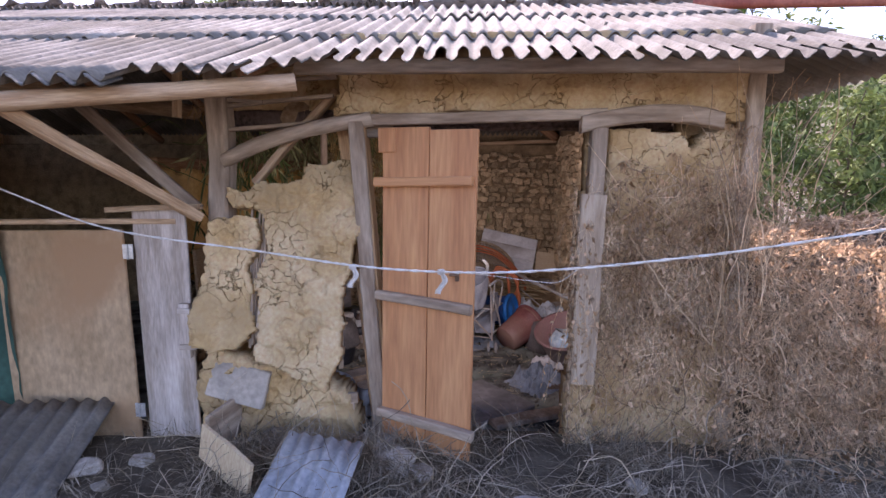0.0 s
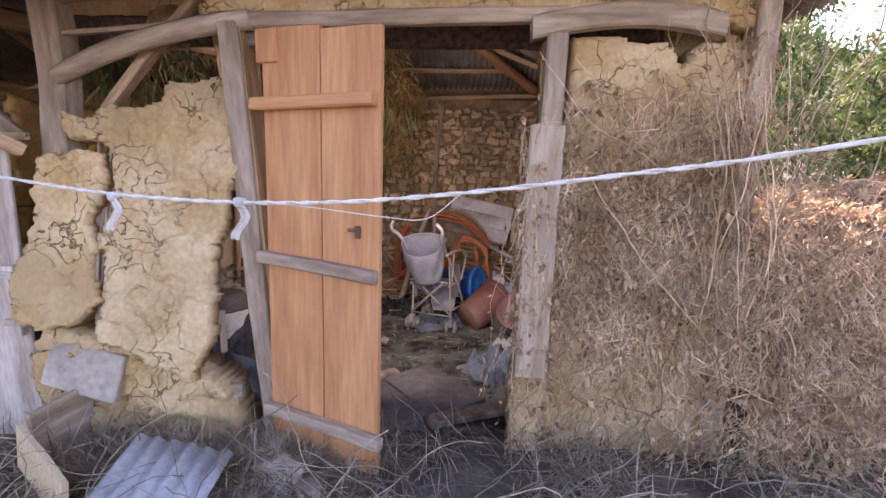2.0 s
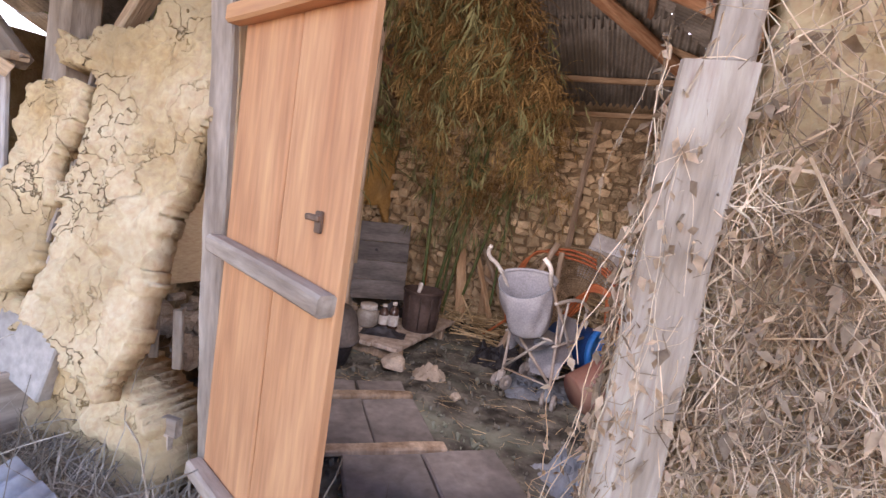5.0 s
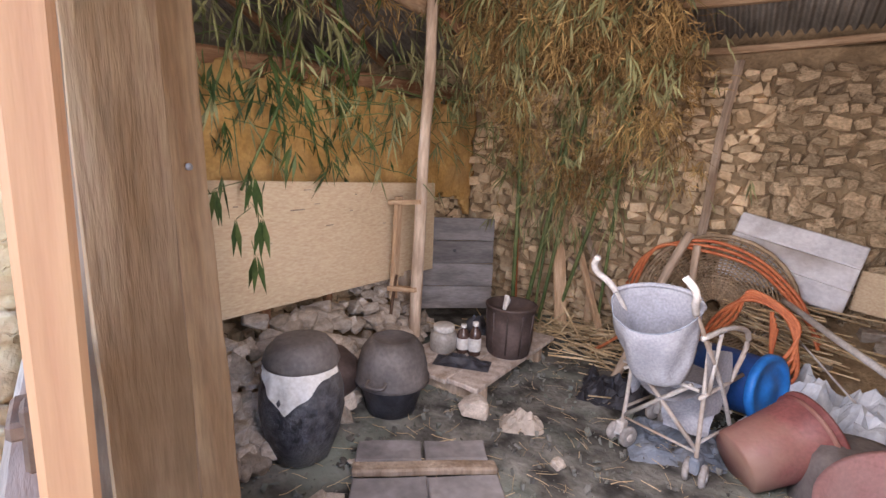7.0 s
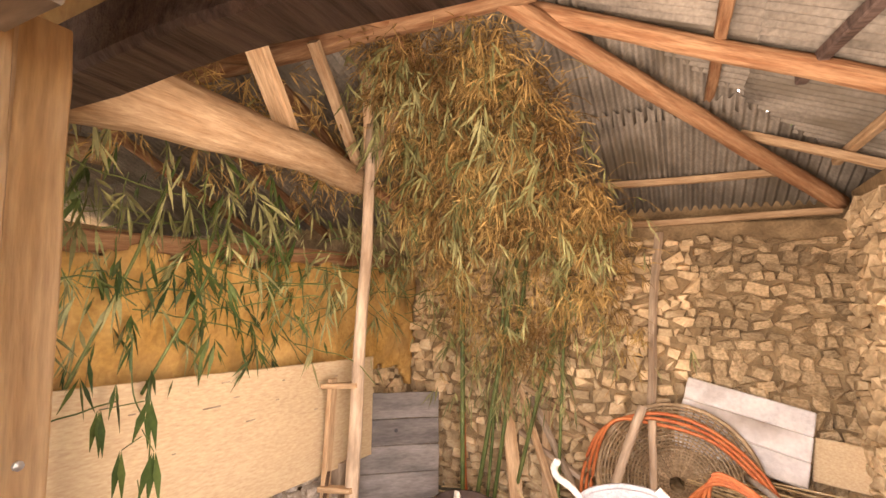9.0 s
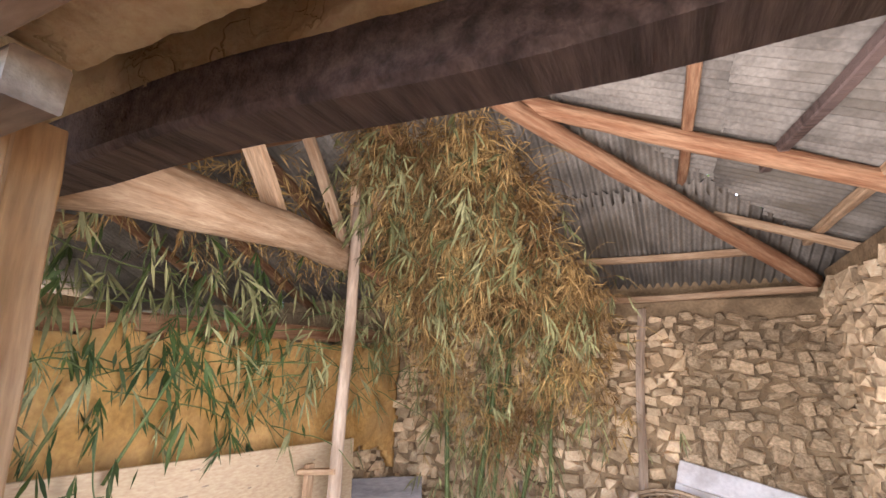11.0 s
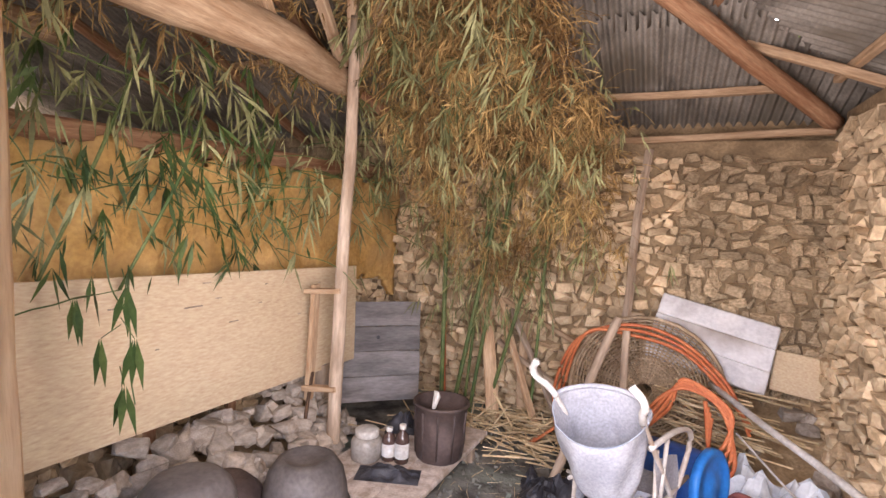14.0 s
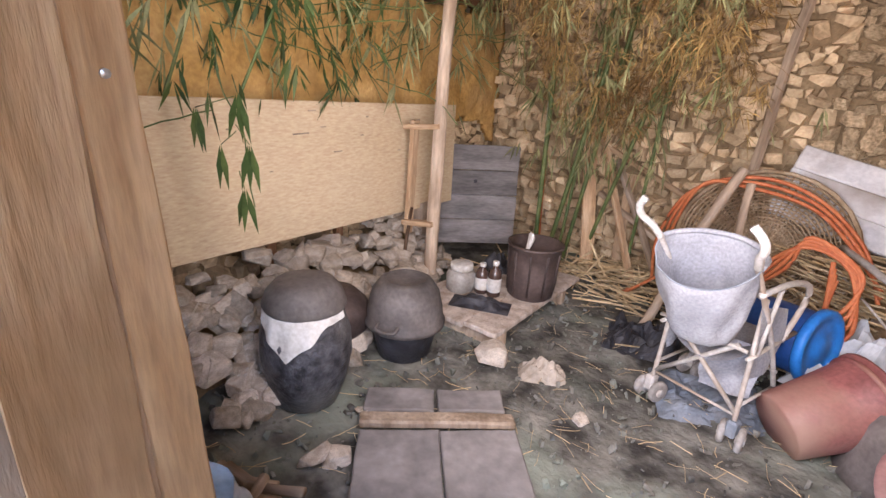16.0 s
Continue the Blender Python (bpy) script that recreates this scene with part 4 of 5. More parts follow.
for i in range(41):
    for j in range(31):
        x, y = 1.9 + i * 0.11, 2.7 + j * 0.125
        heap_v.append((x, y, heap_z(x, y)))
heap_f = [(i * 31 + j, (i + 1) * 31 + j, (i + 1) * 31 + j + 1, i * 31 + j + 1) for i in range(40) for j in range(30)]
heap = thing("overgrown_heap", (4, 4.6, 0), "sunlit mound smothered in dry tangled creepers", "bush")
put("mound", mesh_of("mound", [Vector(p) - Vector((4, 4.6, 0)) for p in heap_v], heap_f, M_SOIL, True), heap)
hv, hl = [], []
for k in range(1500):
    x, y = rg.uniform(1.95, 6.0), rg.uniform(2.75, 5.2)
    p = Vector((x, y, heap_z(x, y) + rg.uniform(0, 0.08)))
    d = Vector((rg.gauss(0, 1), -0.5 + rg.gauss(0, 0.5), -0.5 + rg.gauss(0, 0.6)))
    pts = [p]
    for i in range(7):
        d = (d + rand_dir(rg) * 0.6).normalized()
        q = pts[-1] + d * 0.05
        q.z = max(q.z, heap_z(q.x, q.y) + 0.01)
        pts.append(q)
    hv.append(tube([q - Vector((4, 4.6, 0)) for q in pts], rg.uniform(0.0015, 0.004), 3))
for k in range(14000):
    x, y = rg.uniform(1.95, 6.0), rg.uniform(2.75, 5.3)
    d = rand_dir(rg, -0.2)
    hl.append((Vector((x - 4, y - 4.6, heap_z(x, y) + rg.uniform(0, 0.1))), d, rg.uniform(0.03, 0.08), rg.uniform(0.015, 0.035), 0.3, d.cross(rand_dir(rg)).normalized()))
o = put("creepers", mesh_of("creepers", *join(*hv), M_VINE), heap)
o = put("dead_foliage", mesh_of("dead_foliage", *blades(hl), M_DEAD), heap)


# ---- trees and houses behind ----
def tree(x, y, h, spread, leaves, material, label, r, lean=0.0, leaf=0.09, low=0.35):
    t = thing("tree", (x, y, ground_z(x, y) - 0.05), label, "tree")
    trunk = [Vector((0, 0, 0))]
    for i in range(8):
        trunk.append(trunk[-1] + Vector((r.gauss(lean, 0.06), r.gauss(0, 0.06), 1)) * h / 8)
    parts = [tube(trunk, 0.022 * h * 0.6, 7, 0.01)]
    tips = []
    for i in range(26):
        s = r.uniform(low, 1)
        b = trunk[0].lerp(trunk[-1], s)
        d = Vector((r.gauss(0, 1), r.gauss(0, 1), r.uniform(0.2, 1.1))).normalized()
        ln = spread * r.uniform(0.5, 1) * (1.25 - s * 0.6)
        e = b + d * ln
        parts.append(tube([b, b + d * ln * 0.5 + Vector((0, 0, 0.05)), e], 0.012, 4, 0.004))
        tips += [b.lerp(e, k) for k in (0.5, 0.75, 1.0)]
    put("trunk", mesh_of("trunk", *join(*parts), M_BARK, True), t)
    it = []
    for k in range(leaves):
        c = r.choice(tips)
        d = rand_dir(r, -0.3)
        it.append((c + rand_dir(r) * abs(r.gauss(0, spread * 0.22)), d, leaf * r.uniform(0.6, 1.4), leaf * 0.35, 0.4, d.cross(rand_dir(r)).normalized()))
    put("crown", mesh_of("crown", *blades(it), material), t)
    return t


rt = random.Random(5)
for k in range(12):
    tree(-5 + k * 1.35 + rt.uniform(-0.4, 0.4), 9.5 + rt.uniform(0, 2.5), rt.uniform(4.6, 6.0), 1.0, 1500, M_TREE, "tall pale green bamboo behind the roof", rt, leaf=0.16)
for k, (x, y, h) in enumerate(((3.1, 6.2, 2.9), (3.6, 6.9, 3.0), (4.6, 8.2, 2.9))):
    tree(x, y, h, 0.7, 2600, M_TREE, "slim green bamboo clump beside the shed", rt, leaf=0.13, low=0.15)
for k, (x, y, h) in enumerate(((7.2, 8.5, 2.9), (9.2, 9.5, 3.3), (8.4, 11.0, 3.4))):
    tree(x, y, h, 1.3, 5000, M_TREE, "sunlit bushy yellow-green tree in the yard beyond", rt, leaf=0.12, low=0.2)
for k, (x, y, h) in enumerate(((5.6, 7.6, 2.4), (6.4, 9.6, 3.2), (11.0, 9.2, 2.6), (10.4, 12.5, 3.4), (5.4, 10.5, 3.6))):
    tree(x, y, h, 1.2, 3200, M_TREE, "leafy green shrub behind the creeper mound", rt, leaf=0.12, low=0.1)
for k in range(9):
    tree(2 + k * 6 + rt.uniform(-2, 2), 34 + rt.uniform(-4, 6), rt.uniform(4, 7), 2.2, 900, M_TREE, "dull green tree on the far hillside", rt, leaf=0.45)


def cottage(x, y, w, d, h, turn, roof_mat, label):
    c = thing("house", (x, y, ground_z(x, y) - 0.1), label, "house", rot=(0, 0, turn))
    put("wall", mesh_of("wall", *block(w, d, h, 0.02), M_PLASTER), c)
    v = [Vector(p) for p in ((-w / 2 - 0.3, -d / 2 - 0.4, h), (w / 2 + 0.3, -d / 2 - 0.4, h), (w / 2 + 0.3, d / 2 + 0.4, h), (-w / 2 - 0.3, d / 2 + 0.4, h), (-w / 2, 0, h + d * 0.3), (w / 2, 0, h + d * 0.3))]
    put("roof", mesh_of("roof", v, [(0, 1, 5, 4), (2, 3, 4, 5), (1, 2, 5), (3, 0, 4), (3, 2, 1, 0)], roof_mat), c)
    for k in (-0.25, 0.2):
        win = put("window", mesh_of("window", *block(0.9, 0.08, 0.7, 0.01), M_GREY), c, (k * w, -d / 2, h * 0.35))
        put("pane", mesh_of("pane", *block(0.78, 0.05, 0.58, 0.004), M_WINDOW), win, (0, -0.03, 0.06))


cottage(13.5, 14.5, 3.2, 3, 1.8, -35, M_ROOF, "small white-walled house across the yard")
cottage(13.2, 10.0, 3.0, 3, 1.7, -35, M_TILERED, "low house with a red tiled roof")
hill_v = [(-260 + 20 * i, 70 + 25 * j + 6 * math.sin(i), -2 + (4 + 9 * j) * (1 + 0.5 * noise.noise(Vector((i * 0.35, j * 0.5, 1))))) for i in range(27) for j in range(6)]
hill_f = [(i * 6 + j, (i + 1) * 6 + j, (i + 1) * 6 + j + 1, i * 6 + j + 1) for i in range(26) for j in range(5)]
tagged(put("backdrop_hill", mesh_of("backdrop_hill", hill_v, hill_f, M_HILL, True)), "wooded winter hillside far behind the shed", "hill", kind="structure")


# ---- inside the shed ----
def board_thing(name, p0, p1, w, h, material, label, category="board", group="", **more):
    return tagged(timber(name, p0, p1, w, h, material, **more), label, category, group)


ply = tagged(put("plywood_sheet", mesh_of("plywood_sheet", *block(0.02, 2.45, 0.68, 0.003, 2, 0.004), M_PLY), None, (-1.53, 4.68, 0.40), (-1.5, -2, 0)), "large tan plywood sheet on edge above the stones", "plywood sheet")
for y, z, ln in ((-0.5, 0.55, 0.03), (-0.12, 0.52, 0.10), (0.02, 0.55, 0.04), (0.3, 0.5, 0.025), (0.34, 0.6, 0.02), (0.12, 0.42, 0.06), (-0.3, 0.35, 0.02), (0.62, 0.4, 0.03), (-0.05, 0.63, 0.05), (0.8, 0.58, 0.03)):
    put("scuff", mesh_of("scuff", *block(0.002, ln, 0.007, 0.0008), M_GREY), ply, (0.0105, y, z), (2, 0, 0), label="dark scuff in the veneer")
for k, (y, z) in enumerate(((3.8, 0.2), (5.6, 0.2))):
    board_thing("support_block", (-1.56, y, FLOOR), (-1.56, y, 0.41), 0.12, 0.14, M_GREY, "grey wooden block under the plywood sheet", "block", seed=k, crook=0.005)

pole = thing("ladder_pole", (-1.24, 5.3, FLOOR), "bare roof pole with crosspieces nailed on", "pole")
timber("pole", (-1.24, 5.3, FLOOR), (-1.17, 5.26, 2.5), 0.085, 0.085, M_GREY, pole, seed=1, round_log=True, taper=0.75, crook=0.008)
timber("side_rail", (-1.42, 5.3, 0.28), (-1.41, 5.3, 0.98), 0.06, 0.03, M_PALE, pole, seed=2)
timber("crosspiece", (-1.44, 5.27, 0.94), (-1.19, 5.26, 0.97), 0.06, 0.03, M_PALE, pole, seed=3)
timber("crosspiece", (-1.43, 5.27, 0.36), (-1.2, 5.26, 0.39), 0.06, 0.03, M_PALE, pole, seed=4)
board_thing("rusty_rod", (-1.32, 5.1, FLOOR), (-1.4, 5.3, 0.45), 0.022, 0.022, M_STEEL, "thin rusty rod leaning by the pole", "rod", seed=4, round_log=True)

door3 = thing("old_board", (-1.40, 6.10, 0.0), "grey weathered board of four planks leaning by the wall", "board", rot=(-6, 0, 42))
for k in range(4):
    put("plank", mesh_of("plank", *block(0.6, 0.025, 0.185, 0.004, 2, 0.004, k), M_BOARD), door3, (0, 0, 0.02 + k * 0.188), (0, rs.uniform(-0.6, 0.6), 0))
put("knot_hole", mesh_of("knot_hole", *lathe([(0.014, 0), (0.014, 0.004)], 10), M_BLACK), door3, (-0.03, -0.0135, 0.5), (90, 0, 0))

wp = thing("marker_pole", (-1.05, 6.55, FLOOR), "white pole with a red lower end leaning by bamboo", "pole")
timber("white_end", (-1.09, 6.52, 0.62), (-1.19, 6.6, 1.95), 0.034, 0.034, M_WHITE, wp, seed=1, round_log=True)
timber("red_end", (-1.05, 6.5, FLOOR), (-1.09, 6.52, 0.62), 0.036, 0.036, M_ORANGE, wp, seed=2, round_log=True)
board_thing("leaning_plank", (-0.62, 6.45, FLOOR), (-0.83, 6.7, 0.95), 0.1, 0.025, M_PALE, "pale plank leaning on the stone wall", "plank", seed=6)
for k, (p, q, w) in enumerate((((-0.25, 6.4, FLOOR), (-0.72, 6.78, 0.8), 0.05), ((-0.1, 6.5, FLOOR), (-0.62, 6.8, 0.72), 0.045), ((-0.45, 6.6, FLOOR), (-0.5, 6.8, 0.62), 0.07), ((0.05, 6.6, 0.1), (-0.7, 6.75, 0.45), 0.05), ((-0.05, 6.7, 0.55), (-0.85, 6.82, 0.88), 0.04), ((0.2, 6.65, 0.0), (0.32, 6.8, 2.0), 0.055))):
    board_thing("scrap_timber", p, q, w, 0.035, M_GREY if k % 2 else M_PALE, "loose scrap timber propped against the stone wall", "timber", "scrap timber by the wall", seed=10 + k, crook=0.03)
rr = random.Random(3)
straw = []
for k in range(420):
    x, y = rr.gauss(-0.25, 0.4), rr.gauss(6.3, 0.25)
    d = Vector((rr.gauss(0, 1), rr.gauss(0, 0.5), rr.uniform(-0.05, 0.2))).normalized()
    p = Vector((x, min(y, 6.75), FLOOR + rr.uniform(0.02, 0.12)))
    straw.append(tube([p, p + d * rr.uniform(0.1, 0.35)], rr.uniform(0.002, 0.008), 4))
tagged(put("straw_litter", mesh_of("straw_litter", *join(*straw), M_STRAW)), "broken straw and bamboo stalks heaped on the floor", "straw", kind="stuff")
chips = []
for k in range(2600):
    x, y = rr.uniform(-1.3, 1.3), rr.uniform(3.5, 6.5)
    s = 0.005 + 0.03 * rr.random() ** 3
    t = Matrix.LocRotScale((x, y, FLOOR + 0.012), Euler((rr.uniform(0, 6), rr.uniform(0, 6), rr.uniform(0, 6))), (s * 1.6, s, s * 0.6))
    me = ROCKS[k % 14]
    chips.append(([t @ q.co for q in me.vertices], [tuple(p.vertices) for p in me.polygons]))
tagged(put("floor_rubble", mesh_of("floor_rubble", *join(*chips), M_DIRT)), "small stones and crumbs scattered on the dirt", "rubble", kind="stuff")
twigs = []
for k in range(520):
    x, y = rr.uniform(-1.1, 0.9), rr.uniform(3.6, 6.3)
    d = Vector((rr.gauss(0, 1), rr.gauss(0, 1), 0.03)).normalized()
    p = Vector((x, y, FLOOR + 0.02))
    twigs.append(tube([p, p + d * 0.03 + rand_dir(rr) * 0.006, p + d * rr.uniform(0.05, 0.12)], rr.uniform(0.0007, 0.002), 3))
tagged(put("floor_twigs", mesh_of("floor_twigs", *join(*twigs), M_STRAW)), "dry twigs strewn over the dirt floor", "twigs", kind="stuff")

# heap of field stones under the plywood
HEAP = [mesh_of("heap_stone", *rock(700 + k, 0.55, 18), M_ROCK) for k in range(10)]
for k in range(210):
    y = rr.uniform(3.75, 5.6)
    s = rr.uniform(0.07, 0.145)
    back_by = rr.random()
    x = -1.02 - 0.5 * back_by - 0.25 * (y - 4.4 if y > 4.4 else 0) * 0.8
    z = FLOOR + 0.04 + 0.42 * back_by * rr.uniform(0.75, 1.0) + 0.05 * (y > 5)
    tagged(put("field_stone", HEAP[k % 10], None, (x, y, z), (rr.uniform(-25, 25), rr.uniform(-25, 25), rr.uniform(0, 360)), (s * 1.45, s * 1.1, s * 0.85)), "angular grey-tan field stone in the heap", "stone", "stones heaped under the plywood")
tagged(put("rubble_bank", mesh_of("rubble_bank", *cloth(12, 30, lambda u, w: (-1.02 - 0.6 * u - 0.1 * w, 3.6 + 2.1 * w, FLOOR - 0.2 + 0.40 * u + 0.02 * math.sin(w * 40 + u * 9))), M_JOINT, True)), "earth bank under the heaped stones", "earth", kind="structure")

# jar, pot, bowls
jar = thing("storage_jar", (-0.98, 4.12, FLOOR), "dark glazed storage jar under an upturned bowl", "jar")
put("body", mesh_of("body", *lathe([(0.10, 0), (0.125, 0.02), (0.16, 0.12), (0.185, 0.24), (0.18, 0.34), (0.155, 0.42), (0.14, 0.45), (0.15, 0.47), (0.13, 0.47)], 40, 0.02), M_CLAY, True), jar)
put("lid", mesh_of("lid", *lathe([(0.16, 0.455), (0.165, 0.47), (0.15, 0.515), (0.115, 0.555), (0.10, 0.56), (0.05, 0.565), (0.001, 0.566)], 40, 0.02), M_IRON, True), jar, label="upturned grey basin used as a lid")


def kerchief(u, w):
    a = radians(-62) + (u - 0.5) * radians(170)
    drop = 0.035 + 0.13 * max(0.0, 1 - abs(u - 0.5) * 3.2) + 0.004 * math.sin(u * 30)
    z = 0.462 - drop * w
    r = 0.158 + 0.03 * w * min(1, drop * 8) + 0.006 * math.sin(u * 40) * w
    return (r * math.cos(a), r * math.sin(a), z)


put("cloth", mesh_of("cloth", *cloth(36, 8, kerchief), M_LABEL, True), jar, label="white cloth tied over the mouth")
pot = thing("cauldron", (-0.92, 4.68, FLOOR), "upturned sooty metal pot over a black basin", "pot")
put("basin", mesh_of("basin", *lathe([(0.115, 0), (0.13, 0.01), (0.155, 0.12), (0.165, 0.19), (0.155, 0.19)], 36, 0.015), M_BLACK, True), pot, label="black plastic basin underneath")
put("shell", mesh_of("shell", *lathe([(0.186, 0.175), (0.2, 0.18), (0.2, 0.2), (0.19, 0.21), (0.185, 0.27), (0.165, 0.35), (0.13, 0.40), (0.10, 0.415), (0.09, 0.405), (0.04, 0.398), (0.001, 0.396)], 40, 0.012), M_IRON, True), pot)
for a in (-75, 105):
    c, s = math.cos(radians(a)), math.sin(radians(a))
    put("lug", mesh_of("lug", *tube(smooth_line([(0.187 * c - 0.05 * s, 0.187 * s + 0.05 * c, 0.24), (0.225 * c - 0.04 * s, 0.225 * s + 0.04 * c, 0.225), (0.225 * c + 0.04 * s, 0.225 * s - 0.04 * c, 0.225), (0.187 * c + 0.05 * s, 0.187 * s - 0.05 * c, 0.24)], 5), 0.01, 7), M_IRON, True), pot)
tagged(put("brown_bowl", mesh_of("brown_bowl", *lathe([(0.15, 0), (0.17, 0.03), (0.16, 0.12), (0.11, 0.19), (0.05, 0.2), (0.001, 0.2)], 30, 0.03), M_BUCKET, True), None, (-1.2, 4.5, FLOOR + 0.12), (10, 0, 0)), "dark brown upturned bowl behind the jar", "bowl")

pallet = thing("wooden_board", (-0.83, 5.44, 0.0), "low plank board holding bottles and a tub", "board", rot=(0, 0, -2))
for k in range(3):
    put("plank", mesh_of("plank", *block(0.2, 1.05, 0.03, 0.004, 2, 0.003, k), M_PLYGREY), pallet, (-0.2 + 0.203 * k, 0.02 * k, 0.0))
for y in (-0.38, 0.36):
    put("bearer", mesh_of("bearer", *block(0.6, 0.07, 0.09, 0.008, 1, 0.006), M_GREY), pallet, (0, y, -0.095))
tagged(put("pale_stone", HEAP[3], None, (-0.52, 4.88, FLOOR + 0.05), (0, 0, 30), (0.2, 0.15, 0.16)), "pale block of stone at the corner of the board", "stone")
top = 0.03
tub = thing("brown_tub", (-0.64, 5.52, top), "dark brown ribbed tub with a white scrap inside", "tub")
put("body", mesh_of("body", *lathe([(0.125, 0), (0.135, 0.01), (0.145, 0.1), (0.15, 0.2), (0.155, 0.31), (0.165, 0.315), (0.165, 0.33), (0.15, 0.33), (0.14, 0.28), (0.001, 0.27)], 30, 0.03), M_BUCKET, True), tub)
for k in range(10):
    a = k * math.pi / 5
    put("rib", mesh_of("rib", *tube([(0.137 * math.cos(a), 0.137 * math.sin(a), 0.03), (0.153 * math.cos(a), 0.153 * math.sin(a), 0.29)], 0.008, 5), M_BUCKET, True), tub)
put("scrap", mesh_of("scrap", *rock(88, 0.7, 16), M_LABEL), tub, (-0.03, -0.02, 0.33), scale=(0.07, 0.05, 0.13), label="white plastic scrap")
gj = thing("glass_jar", (-0.98, 5.27, top), "dusty glass jar with a pale lid", "jar")
put("body", mesh_of("body", *lathe([(0.06, 0), (0.085, 0.015), (0.088, 0.1), (0.08, 0.125), (0.06, 0.14)], 26), M_GLASS, True), gj)
put("lid", mesh_of("lid", *lathe([(0.063, 0.138), (0.068, 0.142), (0.068, 0.172), (0.06, 0.178)], 26), M_LABEL, True), gj)
for k, (x, y, h) in enumerate(((-0.87, 5.33, 0.19), (-0.79, 5.34, 0.22))):
    bt = thing("bottle", (x, y, top), "small brown bottle with a white label", "bottle", "bottles on the board")
    put("glass", mesh_of("glass", *lathe([(0.034, 0), (0.04, 0.006), (0.04, h * 0.62), (0.032, h * 0.74), (0.015, h * 0.82), (0.015, h * 0.9)], 20), M_AMBER, True), bt)
    put("label", mesh_of("label", *lathe([(0.0405, h * 0.15), (0.0412, h * 0.16), (0.0412, h * 0.52), (0.0405, h * 0.53)], 20), M_LABEL, True), bt)
    put("cap", mesh_of("cap", *lathe([(0.018, h * 0.88), (0.019, h * 0.89), (0.019, h * 0.99), (0.015, h)], 16), M_LABEL, True), bt)
for k, (x, y, sx, sy, h) in enumerate(((-0.78, 5.18, 0.34, 0.16, 0.07), (-0.98, 5.75, 0.26, 0.2, 0.16))):
    tagged(put("black_plastic_bag", mesh_of("black_plastic_bag", *cloth(22, 18, lambda u, w: (sx * (u - 0.5), sy * (w - 0.5), h * max(0, noise.noise(Vector((u * 5 + k, w * 5, 1))) + 0.45) * 16 * u * (1 - u) * w * (1 - w))), M_BLACK, False), None, (x, y, top + 0.002), (0, 0, 20)), "crumpled black plastic bag on the board", "plastic bag", "black bags")
tagged(put("paper_sack", mesh_of("paper_sack", *cloth(20, 16, lambda u, w: (0.24 * (u - 0.5), 0.17 * (w - 0.5), 1.4 * u * (1 - u) * w * (1 - w) * (1 + noise.noise(Vector((u * 6, w * 6, 4)))))), M_ROCK, False), None, (-0.28, 4.97, FLOOR - 0.005), (0, 0, 25)), "small dirty white bag on the floor", "bag")

# boards let into the floor
hatch = thing("floor_boards", (-0.52, 4.42, FLOOR), "worn grey boards laid on the dirt floor", "floor boards", rot=(0, 0, 39))
for k, (x, y, w, d) in enumerate(((-0.155, 0.0, 0.29, 0.15), (0.145, 0.0, 0.28, 0.14), (-0.15, -0.42, 0.31, 0.46), (0.16, -0.42, 0.30, 0.46))):
    put("board", mesh_of("board", *block(w, d, 0.035, 0.006, 3, 0.006, k), M_BOARD), hatch, (x, y, 0.02), (0.4 * k, 0.5 - 0.4 * k, 0.8 * k - 1))
put("crosspiece", mesh_of("crosspiece", *block(0.62, 0.07, 0.035, 0.008, 3, 0.006, 3), M_GREY), hatch, (0, -0.135, 0.035), label="pale worn crosspiece")
put("crosspiece", mesh_of("crosspiece", *block(0.66, 0.07, 0.035, 0.008, 3, 0.006, 6), M_GREY), hatch, (0.02, -0.69, 0.03), label="grey worn crosspiece")
for k, (x, y, w, d, a) in enumerate(((0.12, 3.68, 0.38, 0.58, 39), (0.44, 3.90, 0.38, 0.60, 40), (0.72, 3.62, 0.62, 0.12, 24))):
    tagged(put("floor_slab", mesh_of("floor_slab", *block(w, d, 0.04, 0.008, 3, 0.008, k), M_BOARD if k < 2 else M_GREY), None, (x, y, FLOOR + 0.005 * k), (0, 0, a)), "flat grey board sunk in the doorway floor", "slab", "slabs in the doorway")
for k, (x, y, s) in enumerate(((-0.1, 3.9, 0.09), (-0.62, 3.95, 0.1), (-0.68, 3.9, 0.12), (0.0, 4.75, 0.07), (-0.72, 4.2, 0.08))):
    tagged(put("floor_stone", HEAP[k], None, (x, y, FLOOR + s * 0.25), (0, 0, 50 * k), (s * 1.2, s, s * 0.7)), "loose stone lying on the dirt floor", "stone", "stones on the floor")
for k in range(8):
    p = (-0.95 + 0.06 * k, 3.62 + 0.03 * (k % 3), FLOOR + 0.03 + 0.012 * k)
    board_thing("stick", p, (p[0] + rr.uniform(0.1, 0.4), p[1] + rr.uniform(-0.2, 0.25), p[2] + 0.02), 0.035, 0.03, M_GREY, "dry stick in a small pile by the post", "stick", "sticks by the post", seed=k, round_log=True, crook=0.04)
tagged(put("grey_sack", mesh_of("grey_sack", *cloth(20, 24, lambda u, w: (-0.72 + 0.34 * w, 3.42 + 0.10 * w + 0.12 * u + 0.03 * math.sin(w * 14), FLOOR + 0.48 * (1 - u) * (1 - 0.5 * w) + 0.01 + 0.02 * math.sin(u * 12 + w * 6))), M_TARP, True)), "limp grey plastic sheet slumped behind the post", "plastic sheet")

# ---- stroller ----
st = thing("stroller", (0.35, 5.07, FLOOR), "old folding stroller with white sling and chipped frame", "stroller", rot=(0, 0, -19))


